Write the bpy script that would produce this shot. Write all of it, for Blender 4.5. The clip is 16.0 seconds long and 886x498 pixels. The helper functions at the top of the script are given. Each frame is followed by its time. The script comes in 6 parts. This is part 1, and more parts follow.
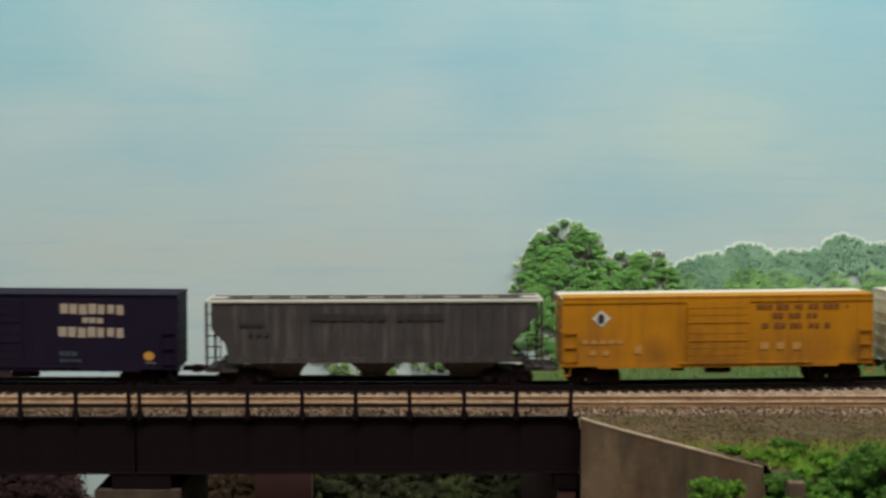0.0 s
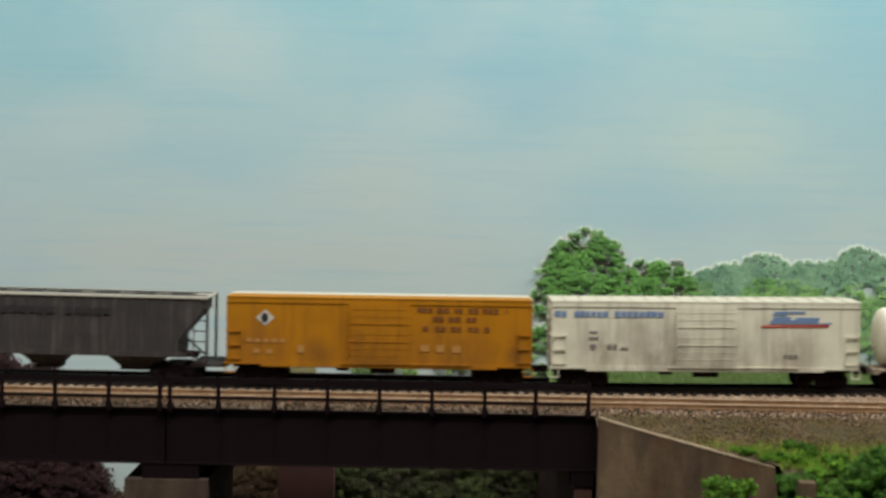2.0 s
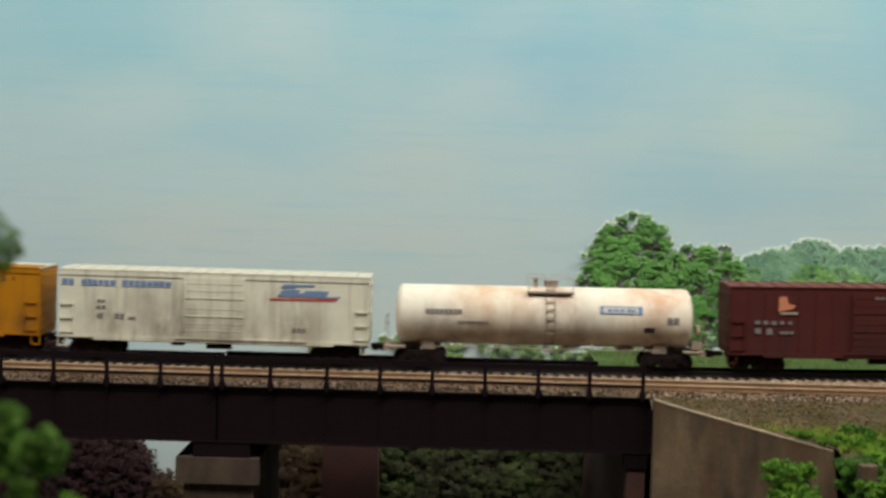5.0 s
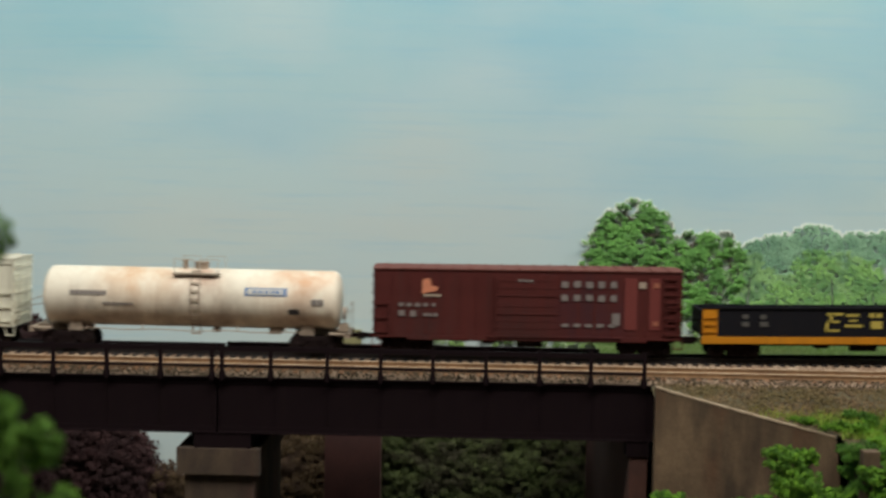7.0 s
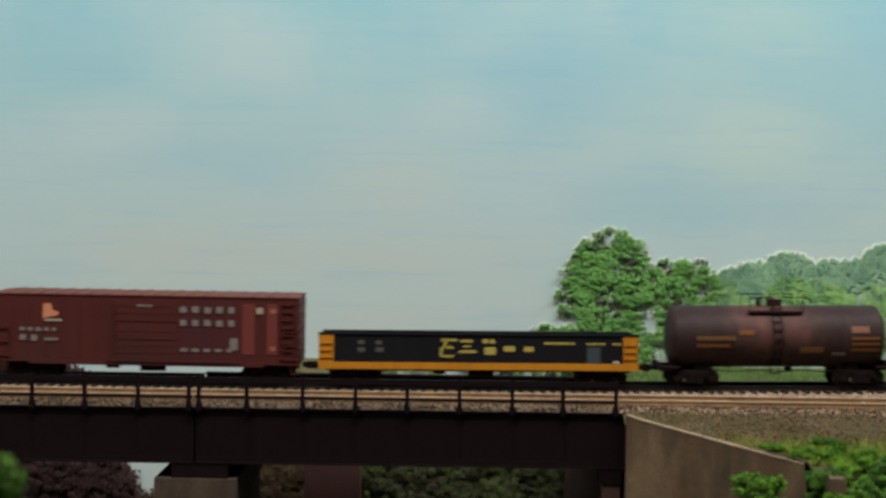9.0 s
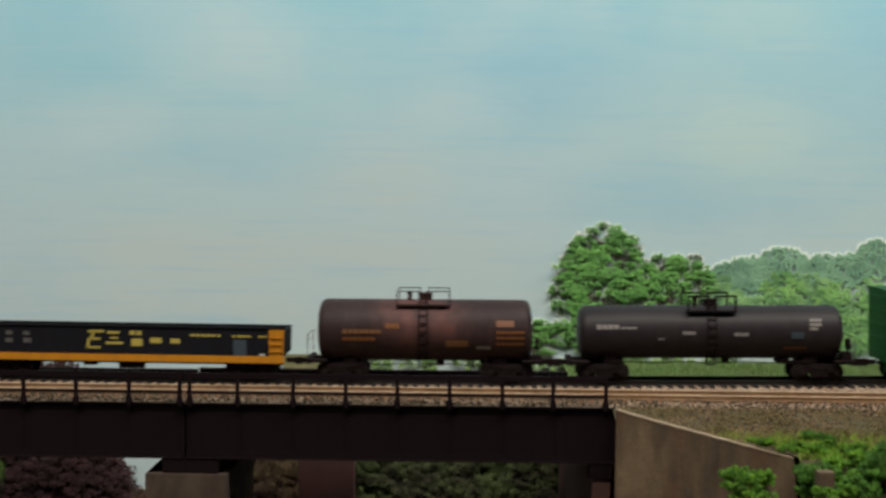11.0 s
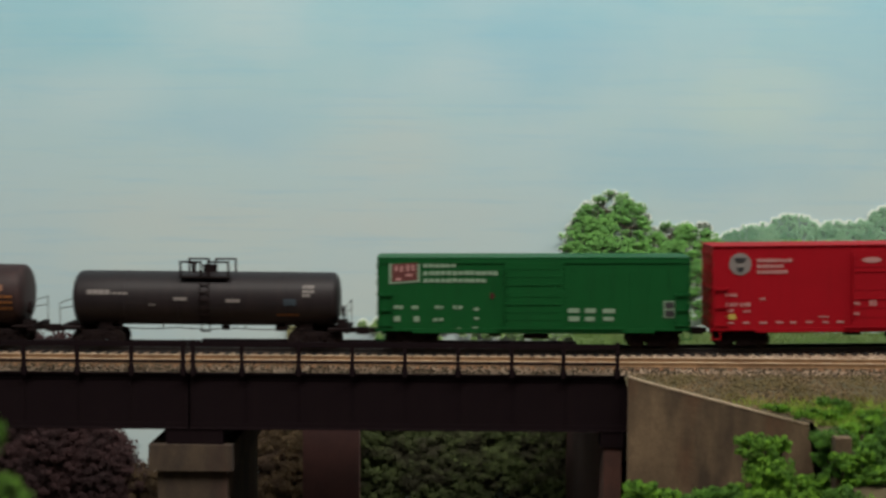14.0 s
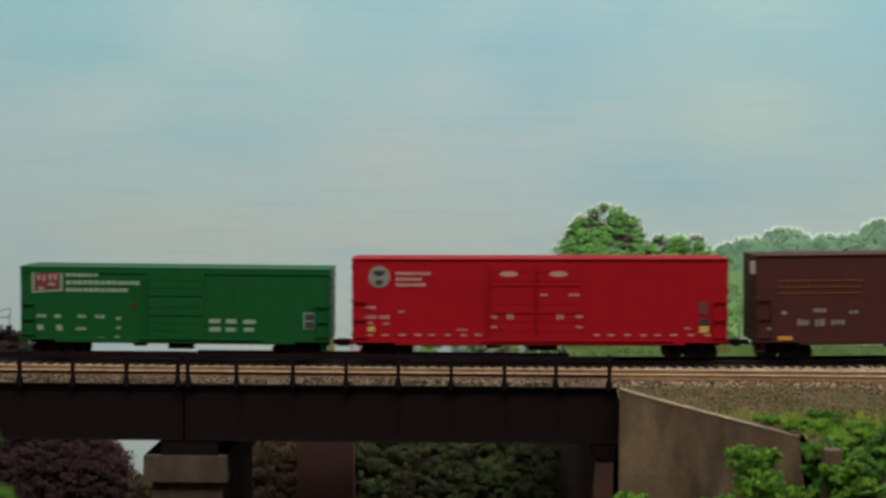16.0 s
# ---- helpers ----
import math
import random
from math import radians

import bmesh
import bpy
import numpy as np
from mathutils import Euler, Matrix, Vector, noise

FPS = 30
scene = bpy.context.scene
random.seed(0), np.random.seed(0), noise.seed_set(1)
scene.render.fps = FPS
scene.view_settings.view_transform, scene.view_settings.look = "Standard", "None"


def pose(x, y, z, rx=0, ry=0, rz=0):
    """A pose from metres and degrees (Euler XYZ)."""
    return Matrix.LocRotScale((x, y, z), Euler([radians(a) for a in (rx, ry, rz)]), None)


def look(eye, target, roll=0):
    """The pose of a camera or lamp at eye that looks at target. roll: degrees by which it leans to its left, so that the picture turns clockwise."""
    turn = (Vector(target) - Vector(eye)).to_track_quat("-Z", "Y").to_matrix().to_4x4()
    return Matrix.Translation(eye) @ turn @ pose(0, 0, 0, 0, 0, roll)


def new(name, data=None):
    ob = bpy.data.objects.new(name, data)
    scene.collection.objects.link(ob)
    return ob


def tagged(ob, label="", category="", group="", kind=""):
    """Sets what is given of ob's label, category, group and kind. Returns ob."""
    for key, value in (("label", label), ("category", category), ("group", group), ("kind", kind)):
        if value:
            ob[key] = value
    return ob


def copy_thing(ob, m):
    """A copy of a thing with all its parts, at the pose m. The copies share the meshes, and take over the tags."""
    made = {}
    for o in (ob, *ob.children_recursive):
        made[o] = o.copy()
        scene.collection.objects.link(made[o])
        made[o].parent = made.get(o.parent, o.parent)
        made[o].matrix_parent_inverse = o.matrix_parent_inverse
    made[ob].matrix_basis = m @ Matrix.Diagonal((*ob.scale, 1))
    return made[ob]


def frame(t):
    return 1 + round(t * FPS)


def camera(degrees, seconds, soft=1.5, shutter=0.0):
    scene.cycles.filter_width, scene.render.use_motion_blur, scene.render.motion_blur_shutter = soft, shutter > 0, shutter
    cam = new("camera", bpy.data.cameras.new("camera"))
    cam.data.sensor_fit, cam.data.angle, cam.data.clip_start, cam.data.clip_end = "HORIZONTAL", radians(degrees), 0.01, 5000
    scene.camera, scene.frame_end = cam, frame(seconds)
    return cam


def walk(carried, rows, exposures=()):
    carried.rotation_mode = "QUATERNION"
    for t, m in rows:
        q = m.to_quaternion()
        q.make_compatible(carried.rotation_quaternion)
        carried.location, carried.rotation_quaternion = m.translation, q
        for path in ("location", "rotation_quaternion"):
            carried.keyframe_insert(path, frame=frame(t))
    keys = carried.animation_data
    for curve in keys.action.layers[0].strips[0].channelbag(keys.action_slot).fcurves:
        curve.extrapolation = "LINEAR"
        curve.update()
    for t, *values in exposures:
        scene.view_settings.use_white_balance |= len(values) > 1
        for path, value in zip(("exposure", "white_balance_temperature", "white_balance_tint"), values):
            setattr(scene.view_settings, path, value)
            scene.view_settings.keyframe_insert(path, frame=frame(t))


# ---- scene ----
cam = camera(36.0, 16.0, soft=2.8, shutter=0.5)
PATH = [
    (0, (-0.0791, -0.6955, 0.1330), (-0.0412, 1.3000, -0.0003), 0.15),
    (0.5, (-0.0795, -0.7045, 0.1309), (-0.0443, 1.2920, 0.0079), 0.54),
    (1, (-0.0815, -0.7079, 0.1268), (-0.0600, 1.2880, 0.0069), 0.69),
    (1.5, (-0.0817, -0.7134, 0.1235), (-0.0636, 1.2830, 0.0072), 0.85),
    (2, (-0.0816, -0.7170, 0.1260), (-0.0730, 1.2800, 0.0176), 1.13),
    (2.5, (-0.0800, -0.7208, 0.1270), (-0.0716, 1.2770, 0.0256), 0.99),
    (3, (-0.0767, -0.7225, 0.1258), (-0.0719, 1.2750, 0.0227), 0.87),
    (3.5, (-0.0774, -0.7204, 0.1220), (-0.0717, 1.2770, 0.0146), 0.85),
    (4, (-0.0851, -0.7171, 0.1209), (-0.0835, 1.2800, 0.0149), 1.00),
    (4.2, (-0.0931, -0.7116, 0.1169), (-0.0945, 1.2850, -0.0029), 1.37),
    (6.3, (-0.1048, -0.7138, 0.1190), (-0.1309, 1.2820, 0.0112), 1.36),
    (6.5, (-0.1038, -0.7128, 0.1194), (-0.1309, 1.2830, -0.0000), 1.33),
    (7, (-0.0996, -0.7096, 0.1165), (-0.1190, 1.2870, -0.0154), 1.08),
    (7.5, (-0.0932, -0.7130, 0.1168), (-0.1163, 1.2830, -0.0061), 0.91),
    (8, (-0.0933, -0.7144, 0.1234), (-0.1113, 1.2820, 0.0134), 1.02),
    (8.5, (-0.0921, -0.7176, 0.1244), (-0.1024, 1.2800, 0.0254), 1.04),
    (9, (-0.0873, -0.7193, 0.1219), (-0.1020, 1.2780, 0.0229), 0.74),
    (9.2, (-0.0834, -0.7171, 0.1213), (-0.0972, 1.2790, 0.0153), 0.50),
    (11.3, (-0.0749, -0.7202, 0.1197), (-0.1042, 1.2770, 0.0212), 0.52),
    (11.5, (-0.0701, -0.7173, 0.1171), (-0.0911, 1.2790, 0.0253), 0.19),
    (12, (-0.0764, -0.7125, 0.1166), (-0.0864, 1.2830, 0.0086), 0.66),
    (12.5, (-0.0795, -0.7098, 0.1138), (-0.0937, 1.2870, -0.0099), 0.81),
    (13, (-0.0771, -0.7098, 0.1108), (-0.0939, 1.2860, -0.0145), 0.59),
    (13.5, (-0.0834, -0.7116, 0.1123), (-0.1122, 1.2850, -0.0115), 0.42),
    (14, (-0.0839, -0.7069, 0.1103), (-0.1040, 1.2890, -0.0157), 0.32),
    (14.5, (-0.0839, -0.7087, 0.1119), (-0.1171, 1.2880, -0.0045), 0.57),
    (15, (-0.0843, -0.7120, 0.1144), (-0.1108, 1.2840, 0.0038), 0.66),
    (15.5, (-0.0821, -0.7116, 0.1124), (-0.1087, 1.2850, -0.0055), 0.47),
    (16, (-0.0808, -0.7119, 0.1117), (-0.0998, 1.2840, 0.0012), 0.39),
]
walk(cam, [(t, look(eye, target, roll)) for t, eye, target, roll in PATH])
cam.data.dof.use_dof, cam.data.dof.focus_distance, cam.data.dof.aperture_fstop = True, 0.79, 10.5

# ---- light ----
world = bpy.data.worlds.new("room_air")
scene.world = world
world.use_nodes = True
world.node_tree.nodes["Background"].inputs[0].default_value = (0.62, 0.68, 0.7, 1)
world.node_tree.nodes["Background"].inputs[1].default_value = 0.4


def area_lamp(name, m, sx, sy, watts, rgb):
    data = bpy.data.lights.new(name, "AREA")
    data.shape, data.size, data.size_y, data.energy, data.color = "RECTANGLE", sx, sy, watts, rgb
    ob = new(name, data)
    ob.matrix_world = m
    return ob


# the fluorescent strip over the front edge of the layout
area_lamp("layout_strip_light", look((0.14, -0.42, 1.05), (0.0, 0.08, 0.0)), 2.6, 0.22, 29.5, (1.0, 0.965, 0.885))
scene.view_settings.exposure = 0.0


# ---- materials ----
def lin(r, g, b):
    f = lambda c: (c / 255 / 12.92) if c <= 10 else (((c / 255) + 0.055) / 1.055) ** 2.4
    return (f(r), f(g), f(b), 1)


def nodes_of(name):
    m = bpy.data.materials.new(name)
    m.use_nodes = True
    nt = m.node_tree
    return m, nt, nt.nodes["Principled BSDF"]


def add(nt, kind, **vals):
    n = nt.nodes.new(kind)
    for k, v in vals.items():
        n.inputs[k.replace("_", " ")].default_value = v
    return n


def mixer(nt, fac, a, b):
    n = nt.nodes.new("ShaderNodeMix")
    n.data_type = "RGBA"
    for sock, val in ((n.inputs["Factor"], fac), (n.inputs[6], a), (n.inputs[7], b)):
        if hasattr(val, "is_output"):
            nt.links.new(val, sock)
        else:
            sock.default_value = val
    return n.outputs[2]


def ramp(nt, src, lo, hi, a=0.0, b=1.0):
    n = nt.nodes.new("ShaderNodeMapRange")
    for i, v in enumerate((lo, hi, a, b)):
        n.inputs[i + 1].default_value = v
    nt.links.new(src, n.inputs[0])
    return n.outputs[0]


def noise_of(nt, scale, stretch=(1, 1, 1), detail=4.0):
    tc, mp = nt.nodes.new("ShaderNodeTexCoord"), nt.nodes.new("ShaderNodeMapping")
    mp.inputs["Scale"].default_value = stretch
    nt.links.new(tc.outputs["Object"], mp.inputs["Vector"])
    n = add(nt, "ShaderNodeTexNoise", Scale=scale, Detail=detail, Roughness=0.6)
    nt.links.new(mp.outputs[0], n.inputs["Vector"])
    return n.outputs["Fac"]


def bump(nt, bsdf, src, strength, dist):
    b = add(nt, "ShaderNodeBump", Strength=strength, Distance=dist)
    nt.links.new(src, b.inputs["Height"])
    nt.links.new(b.outputs[0], bsdf.inputs["Normal"])


def paint(name, rgb, dirt=(0.05, 0.035, 0.025, 1), streak=0.35, blotch=0.25, rough=0.6, metal=0.0, relief=0.25, gloss=0.18, stains_and_shade=()):
    """Weathered model paint: vertical grime streaks, soft blotches, fine relief."""
    m, nt, bs = nodes_of(name)
    st = ramp(nt, noise_of(nt, 1.0, (260, 260, 22), 5), 0.5, 0.78, 0.0, streak)
    bl = ramp(nt, noise_of(nt, 55, (1, 1, 1.6), 6), 0.45, 0.8, 0.0, blotch)
    c = mixer(nt, st, rgb, dirt)
    c = mixer(nt, bl, c, tuple(0.55 * v for v in rgb[:3]) + (1,))
    # spots of stain, some with shade or a reflection put into their tint
    for place, reach, tint in stains_and_shade:
        tc, d = nt.nodes.new("ShaderNodeTexCoord"), nt.nodes.new("ShaderNodeVectorMath")
        d.operation, d.inputs[1].default_value = "DISTANCE", place
        nt.links.new(tc.outputs["Object"], d.inputs[0])
        near = ramp(nt, d.outputs["Value"], reach, reach * 0.15, 0.0, 0.85)
        mul = nt.nodes.new("ShaderNodeMath")
        mul.operation = "MULTIPLY"
        nt.links.new(near, mul.inputs[0])
        nt.links.new(ramp(nt, noise_of(nt, 90, (1, 1, 0.5), 5), 0.3, 0.62), mul.inputs[1])
        c = mixer(nt, mul.outputs[0], c, tint)
    nt.links.new(c, bs.inputs["Base Color"])
    bs.inputs["Roughness"].default_value, bs.inputs["Metallic"].default_value = rough, metal
    bs.inputs["Specular IOR Level"].default_value = gloss
    bump(nt, bs, noise_of(nt, 900, detail=3), relief, 0.0002)
    return m


def rough_mat(name, a, b, scale, stretch=(1, 1, 1), rough=0.85, dist=0.0004, fine=900):
    m, nt, bs = nodes_of(name)
    big = ramp(nt, noise_of(nt, scale, stretch, 6), 0.35, 0.7)
    c = mixer(nt, big, a, b)
    small = ramp(nt, noise_of(nt, fine, (1, 1, 1), 4), 0.35, 0.75, 0.0, 0.55)
    c = mixer(nt, small, c, tuple(0.5 * (u + v) * 0.6 for u, v in zip(a[:3], b[:3])) + (1,))
    nt.links.new(c, bs.inputs["Base Color"])
    bs.inputs["Roughness"].default_value = rough
    bump(nt, bs, noise_of(nt, fine * 0.7, detail=5), 0.5, dist)
    return m


def island_mat(name, a, b, c, rough=0.8, patch=30.0, gap=0.5):
    """Many small pieces in one mesh, each of its own tone, in larger patches."""
    m, nt, bs = nodes_of(name)
    g = nt.nodes.new("ShaderNodeNewGeometry")
    col = mixer(nt, g.outputs["Random Per Island"], a, b)
    col = mixer(nt, ramp(nt, noise_of(nt, patch, (1, 1, 1.3), 4), 0.43, 0.6, 0, gap), col, c)
    nt.links.new(col, bs.inputs["Base Color"])
    bs.inputs["Roughness"].default_value = rough
    return m


def stained(name, a, b, soot, rust):
    """Old concrete: cloudy tone, dark runs from the top, a few rusty ones, fine pitting."""
    m, nt, bs = nodes_of(name)
    c = mixer(nt, ramp(nt, noise_of(nt, 38, (1, 1, 0.8), 6), 0.35, 0.68), a, b)
    c = mixer(nt, ramp(nt, noise_of(nt, 30, (1.6, 1.6, 0.45), 5), 0.42, 0.62, 0, 0.85), c, soot)
    c = mixer(nt, ramp(nt, noise_of(nt, 17, (2.2, 1, 0.5), 4), 0.56, 0.74, 0, 0.6), c, rust)
    c = mixer(nt, ramp(nt, noise_of(nt, 900, (1, 1, 1), 4), 0.4, 0.75, 0, 0.35), c, soot)
    nt.links.new(c, bs.inputs["Base Color"])
    bs.inputs["Roughness"].default_value = 0.9
    bump(nt, bs, noise_of(nt, 260, detail=6), 0.45, 0.0006)
    return m


def object_mat(name, a, b, rough=0.85, fine=1500):
    m, nt, bs = nodes_of(name)
    o = nt.nodes.new("ShaderNodeObjectInfo")
    col = mixer(nt, o.outputs["Random"], a, b)
    n = ramp(nt, noise_of(nt, fine, (1, 0.15, 1), 4), 0.35, 0.7, 0, 0.6)
    col = mixer(nt, n, col, tuple(0.4 * v for v in a[:3]) + (1,))
    nt.links.new(col, bs.inputs["Base Color"])
    bs.inputs["Roughness"].default_value = rough
    return m


def plain(name, rgb, rough=0.6, wear=0.3):
    m, nt, bs = nodes_of(name)
    c = mixer(nt, ramp(nt, noise_of(nt, 700, detail=4), 0.45, 0.8, 0, wear), rgb, tuple(0.5 * v for v in rgb[:3]) + (1,))
    nt.links.new(c, bs.inputs["Base Color"])
    bs.inputs["Roughness"].default_value = rough
    return m


def sky_paint():
    """A hand-painted sky: pale to the horizon, sponged cloud patches, long thin brush strokes."""
    m, nt, bs = nodes_of("painted_sky")
    tc = nt.nodes.new("ShaderNodeTexCoord")
    sep = nt.nodes.new("ShaderNodeSeparateXYZ")
    nt.links.new(tc.outputs["Object"], sep.inputs[0])
    high = ramp(nt, sep.outputs["Z"], 0.04, 0.3)
    c = mixer(nt, high, SKY_LOW, SKY_HIGH)
    wide = noise_of(nt, 7.5, (1.0, 1, 1.5), 3)
    c = mixer(nt, ramp(nt, wide, 0.42, 0.66, 0.0, 0.6), c, SKY_CLOUD)
    for (x, z), (rx, rz), tint, most in SKY_PATCHES:
        mp, ln = nt.nodes.new("ShaderNodeMapping"), nt.nodes.new("ShaderNodeVectorMath")
        mp.inputs["Scale"].default_value = (1 / rx, 0, 1 / rz)
        mp.inputs["Location"].default_value = (-x / rx, 0, -z / rz)
        ln.operation = "LENGTH"
        nt.links.new(tc.outputs["Object"], mp.inputs["Vector"])
        nt.links.new(mp.outputs[0], ln.inputs[0])
        ragged = nt.nodes.new("ShaderNodeMath")
        ragged.operation = "MULTIPLY_ADD"
        ragged.inputs[1].default_value, ragged.inputs[2].default_value = 1.5, -0.75
        nt.links.new(noise_of(nt, 16, (0.8, 1, 1.6), 4), ragged.inputs[0])
        far = nt.nodes.new("ShaderNodeMath")
        nt.links.new(ln.outputs["Value"], far.inputs[0])
        nt.links.new(ragged.outputs[0], far.inputs[1])
        c = mixer(nt, ramp(nt, far.outputs[0], 1.15, 0.25, 0.0, most), c, tint)
    wisp = noise_of(nt, 11, (0.7, 1, 5.0), 6)
    c = mixer(nt, ramp(nt, wisp, 0.45, 0.75, 0.0, 0.3), c, SKY_CLOUD)
    strokes = noise_of(nt, 30, (0.35, 1, 6.0), 5)
    c = mixer(nt, ramp(nt, strokes, 0.52, 0.75, 0.0, 0.3), c, SKY_BLUE)
    nt.links.new(c, bs.inputs["Base Color"])
    bs.inputs["Roughness"].default_value = 0.9
    bump(nt, bs, noise_of(nt, 400, detail=4), 0.1, 0.0003)
    return m


SKY_LOW, SKY_HIGH = lin(198, 212, 211), lin(138, 200, 218)
SKY_CLOUD, SKY_BLUE = lin(185, 209, 216), lin(137, 192, 218)
SKY_CREAM, SKY_PINK, SKY_PALE, SKY_TEAL = lin(194, 216, 208), lin(200, 207, 204), lin(190, 212, 216), lin(128, 192, 210)
SKY_PATCHES = [
    ((-0.36, 0.22), (0.09, 0.07), SKY_TEAL, 0.33), ((-0.04, 0.19), (0.10, 0.05), SKY_BLUE, 0.36), ((0.065, 0.11), (0.11, 0.03), SKY_BLUE, 0.33),
    ((-0.25, 0.135), (0.10, 0.022), SKY_BLUE, 0.27), ((0.24, 0.2), (0.08, 0.09), SKY_BLUE, 0.30), ((-0.12, 0.24), (0.08, 0.03), SKY_TEAL, 0.21),
    ((0.11, 0.15), (0.05, 0.038), SKY_CREAM, 0.44), ((-0.23, 0.205), (0.06, 0.032), SKY_PALE, 0.6), ((-0.13, 0.12), (0.055, 0.03), SKY_PINK, 0.41),
    ((-0.25, 0.075), (0.13, 0.02), SKY_PINK, 0.39), ((-0.32, 0.15), (0.055, 0.028), SKY_PALE, 0.6), ((0.115, 0.235), (0.065, 0.03), SKY_CREAM, 0.30),
    ((-0.085, 0.17), (0.045, 0.025), SKY_PALE, 0.5), ((-0.08, 0.078), (0.085, 0.022), SKY_PINK, 0.36)]
M_SKY = sky_paint()
M_ROOM = plain("matt_wall_paint", (0.55, 0.54, 0.5, 1), 0.9, 0.1)
M_FLOOR = plain("grey_carpet", (0.12, 0.12, 0.13, 1), 0.95, 0.4)
M_FASCIA = plain("dark_green_fascia_paint", (0.03, 0.05, 0.035, 1), 0.6, 0.3)
M_STEEL = paint("black_bridge_steel", (0.0100, 0.0052, 0.0066, 1), (0.018, 0.010, 0.009, 1), 0.25, 0.2, 0.9, 0.0, 0.25, 0.08)
M_CONC = stained("weathered_concrete", lin(122, 100, 76), lin(90, 72, 53), lin(58, 45, 34), lin(114, 74, 48))
M_CONC_TOP = rough_mat("lit_concrete_coping", lin(176, 156, 130), lin(132, 112, 90), 60)
M_PIER = stained("dirty_concrete", lin(88, 72, 56), lin(64, 51, 41), lin(44, 34, 30), lin(82, 50, 40))
M_TAN = rough_mat("mottled_tan_block", lin(150, 146, 104), lin(118, 118, 82), 70)
M_SEAT = rough_mat("reddish_brown_concrete", lin(92, 58, 48), lin(66, 43, 38), 45)
M_DARKPIER = rough_mat("dark_brown_pillar_paint", lin(96, 60, 56), lin(74, 48, 46), 35)
M_RAILHEAD = rough_mat("worn_railhead", lin(226, 206, 178), lin(190, 166, 138), 90, (1, 1, 1), 0.45, 0.0001)
M_RUST = rough_mat("rusty_rail", lin(150, 116, 82), lin(108, 80, 56), 120, (1, 1, 1), 0.6, 0.0001)
M_DARKRAIL = rough_mat("blackened_rail", lin(34, 28, 28), lin(24, 20, 20), 120, (1, 1, 1), 0.5, 0.0001)
M_TIE = object_mat("weathered_brown_tie", lin(152, 108, 74), lin(116, 80, 54))
M_DARKTIE = object_mat("dark_creosote_tie", lin(40, 32, 30), lin(28, 23, 22))
M_BED = rough_mat("ballast_bed", lin(150, 128, 108), lin(112, 88, 68), 60, (1, 1, 1), 0.95, 0.0006, 1100)
M_STONE = island_mat("pale_ballast_stone", lin(204, 184, 162), lin(104, 80, 62), lin(120, 84, 58), 0.9, 32, 0.55)
M_SLOPESTONE = island_mat("brown_slope_stone", lin(122, 100, 70), lin(54, 42, 30), lin(84, 74, 40), 0.95, 45, 0.7)
M_SHOULDER = island_mat("dark_shoulder_stone", lin(76, 60, 39), lin(42, 33, 23), lin(48, 43, 25), 0.95, 60, 0.7)
M_EARTH = rough_mat("embankment_earth", lin(88, 78, 54), lin(60, 54, 36), 45, (1, 1, 1), 0.95, 0.0008, 800)
M_VALLEY = rough_mat("valley_scrub_soil", lin(58, 50, 34), lin(38, 36, 24), 40, (1, 1, 1), 0.95, 0.0008, 700)
M_FIELD = rough_mat("field_grass_mat", lin(88, 112, 58), lin(66, 88, 48), 35, (1, 1, 1), 0.95, 0.0008, 900)
M_GRASS = island_mat("field_grass_blade", lin(108, 136, 68), lin(74, 102, 48), lin(112, 118, 76), 0.9, 30, 0.5)
M_TURF = island_mat("fresh_bank_turf", lin(152, 186, 60), lin(104, 144, 42), lin(128, 126, 54), 0.95, 60, 0.6)
M_DRY = island_mat("dry_grass_tuft", lin(150, 132, 66), lin(108, 92, 48), lin(104, 116, 48), 0.95, 40, 0.6)
M_BUSH = island_mat("ground_foam_bush_green", lin(134, 180, 50), lin(84, 134, 36), lin(56, 94, 30), 0.9, 170, 0.75)
M_BUSH_DARK = island_mat("dark_bush_green", lin(108, 154, 52), lin(66, 112, 36), lin(48, 82, 28), 0.9, 120, 0.75)
M_NEARTREE = island_mat("bright_foreground_leaf", lin(98, 138, 36), lin(60, 96, 25), lin(72, 112, 31), 0.85, 50, 0.5)
M_TREE = island_mat("oak_leaf_green", lin(150, 206, 112), lin(108, 168, 88), lin(86, 136, 78), 0.9, 60, 0.55)
# crown hollows: shade put into a darker leaf colour, pale patches for sky gaps
M_TREE_SHADE = island_mat("oak_painted_shade_leaf", lin(84, 100, 74), lin(66, 78, 64), lin(150, 168, 150), 0.9, 170, 0.7)
# distance haze put into the far wood's pale bluish leaf colours
M_FAR = island_mat("haze_tinted_far_leaf", lin(156, 196, 162), lin(136, 178, 146), lin(118, 160, 132), 0.9, 70, 0.85)
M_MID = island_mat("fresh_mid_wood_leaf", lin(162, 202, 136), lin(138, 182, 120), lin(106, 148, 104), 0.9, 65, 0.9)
M_FRESH = island_mat("sunny_mid_wood_leaf", lin(160, 206, 122), lin(134, 186, 108), lin(102, 150, 94), 0.9, 70, 0.9)
M_HEDGE = island_mat("hedge_leaf", lin(150, 182, 108), lin(112, 148, 84), lin(96, 122, 84), 0.9, 200, 0.9)
# under-bridge dimness is put into the next three leaf colours
M_UNDER = island_mat("shade_tinted_wood_leaf", lin(90, 102, 54), lin(60, 70, 40), lin(54, 50, 36), 0.9, 50, 0.9)
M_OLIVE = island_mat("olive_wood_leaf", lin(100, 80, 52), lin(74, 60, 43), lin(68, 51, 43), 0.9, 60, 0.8)
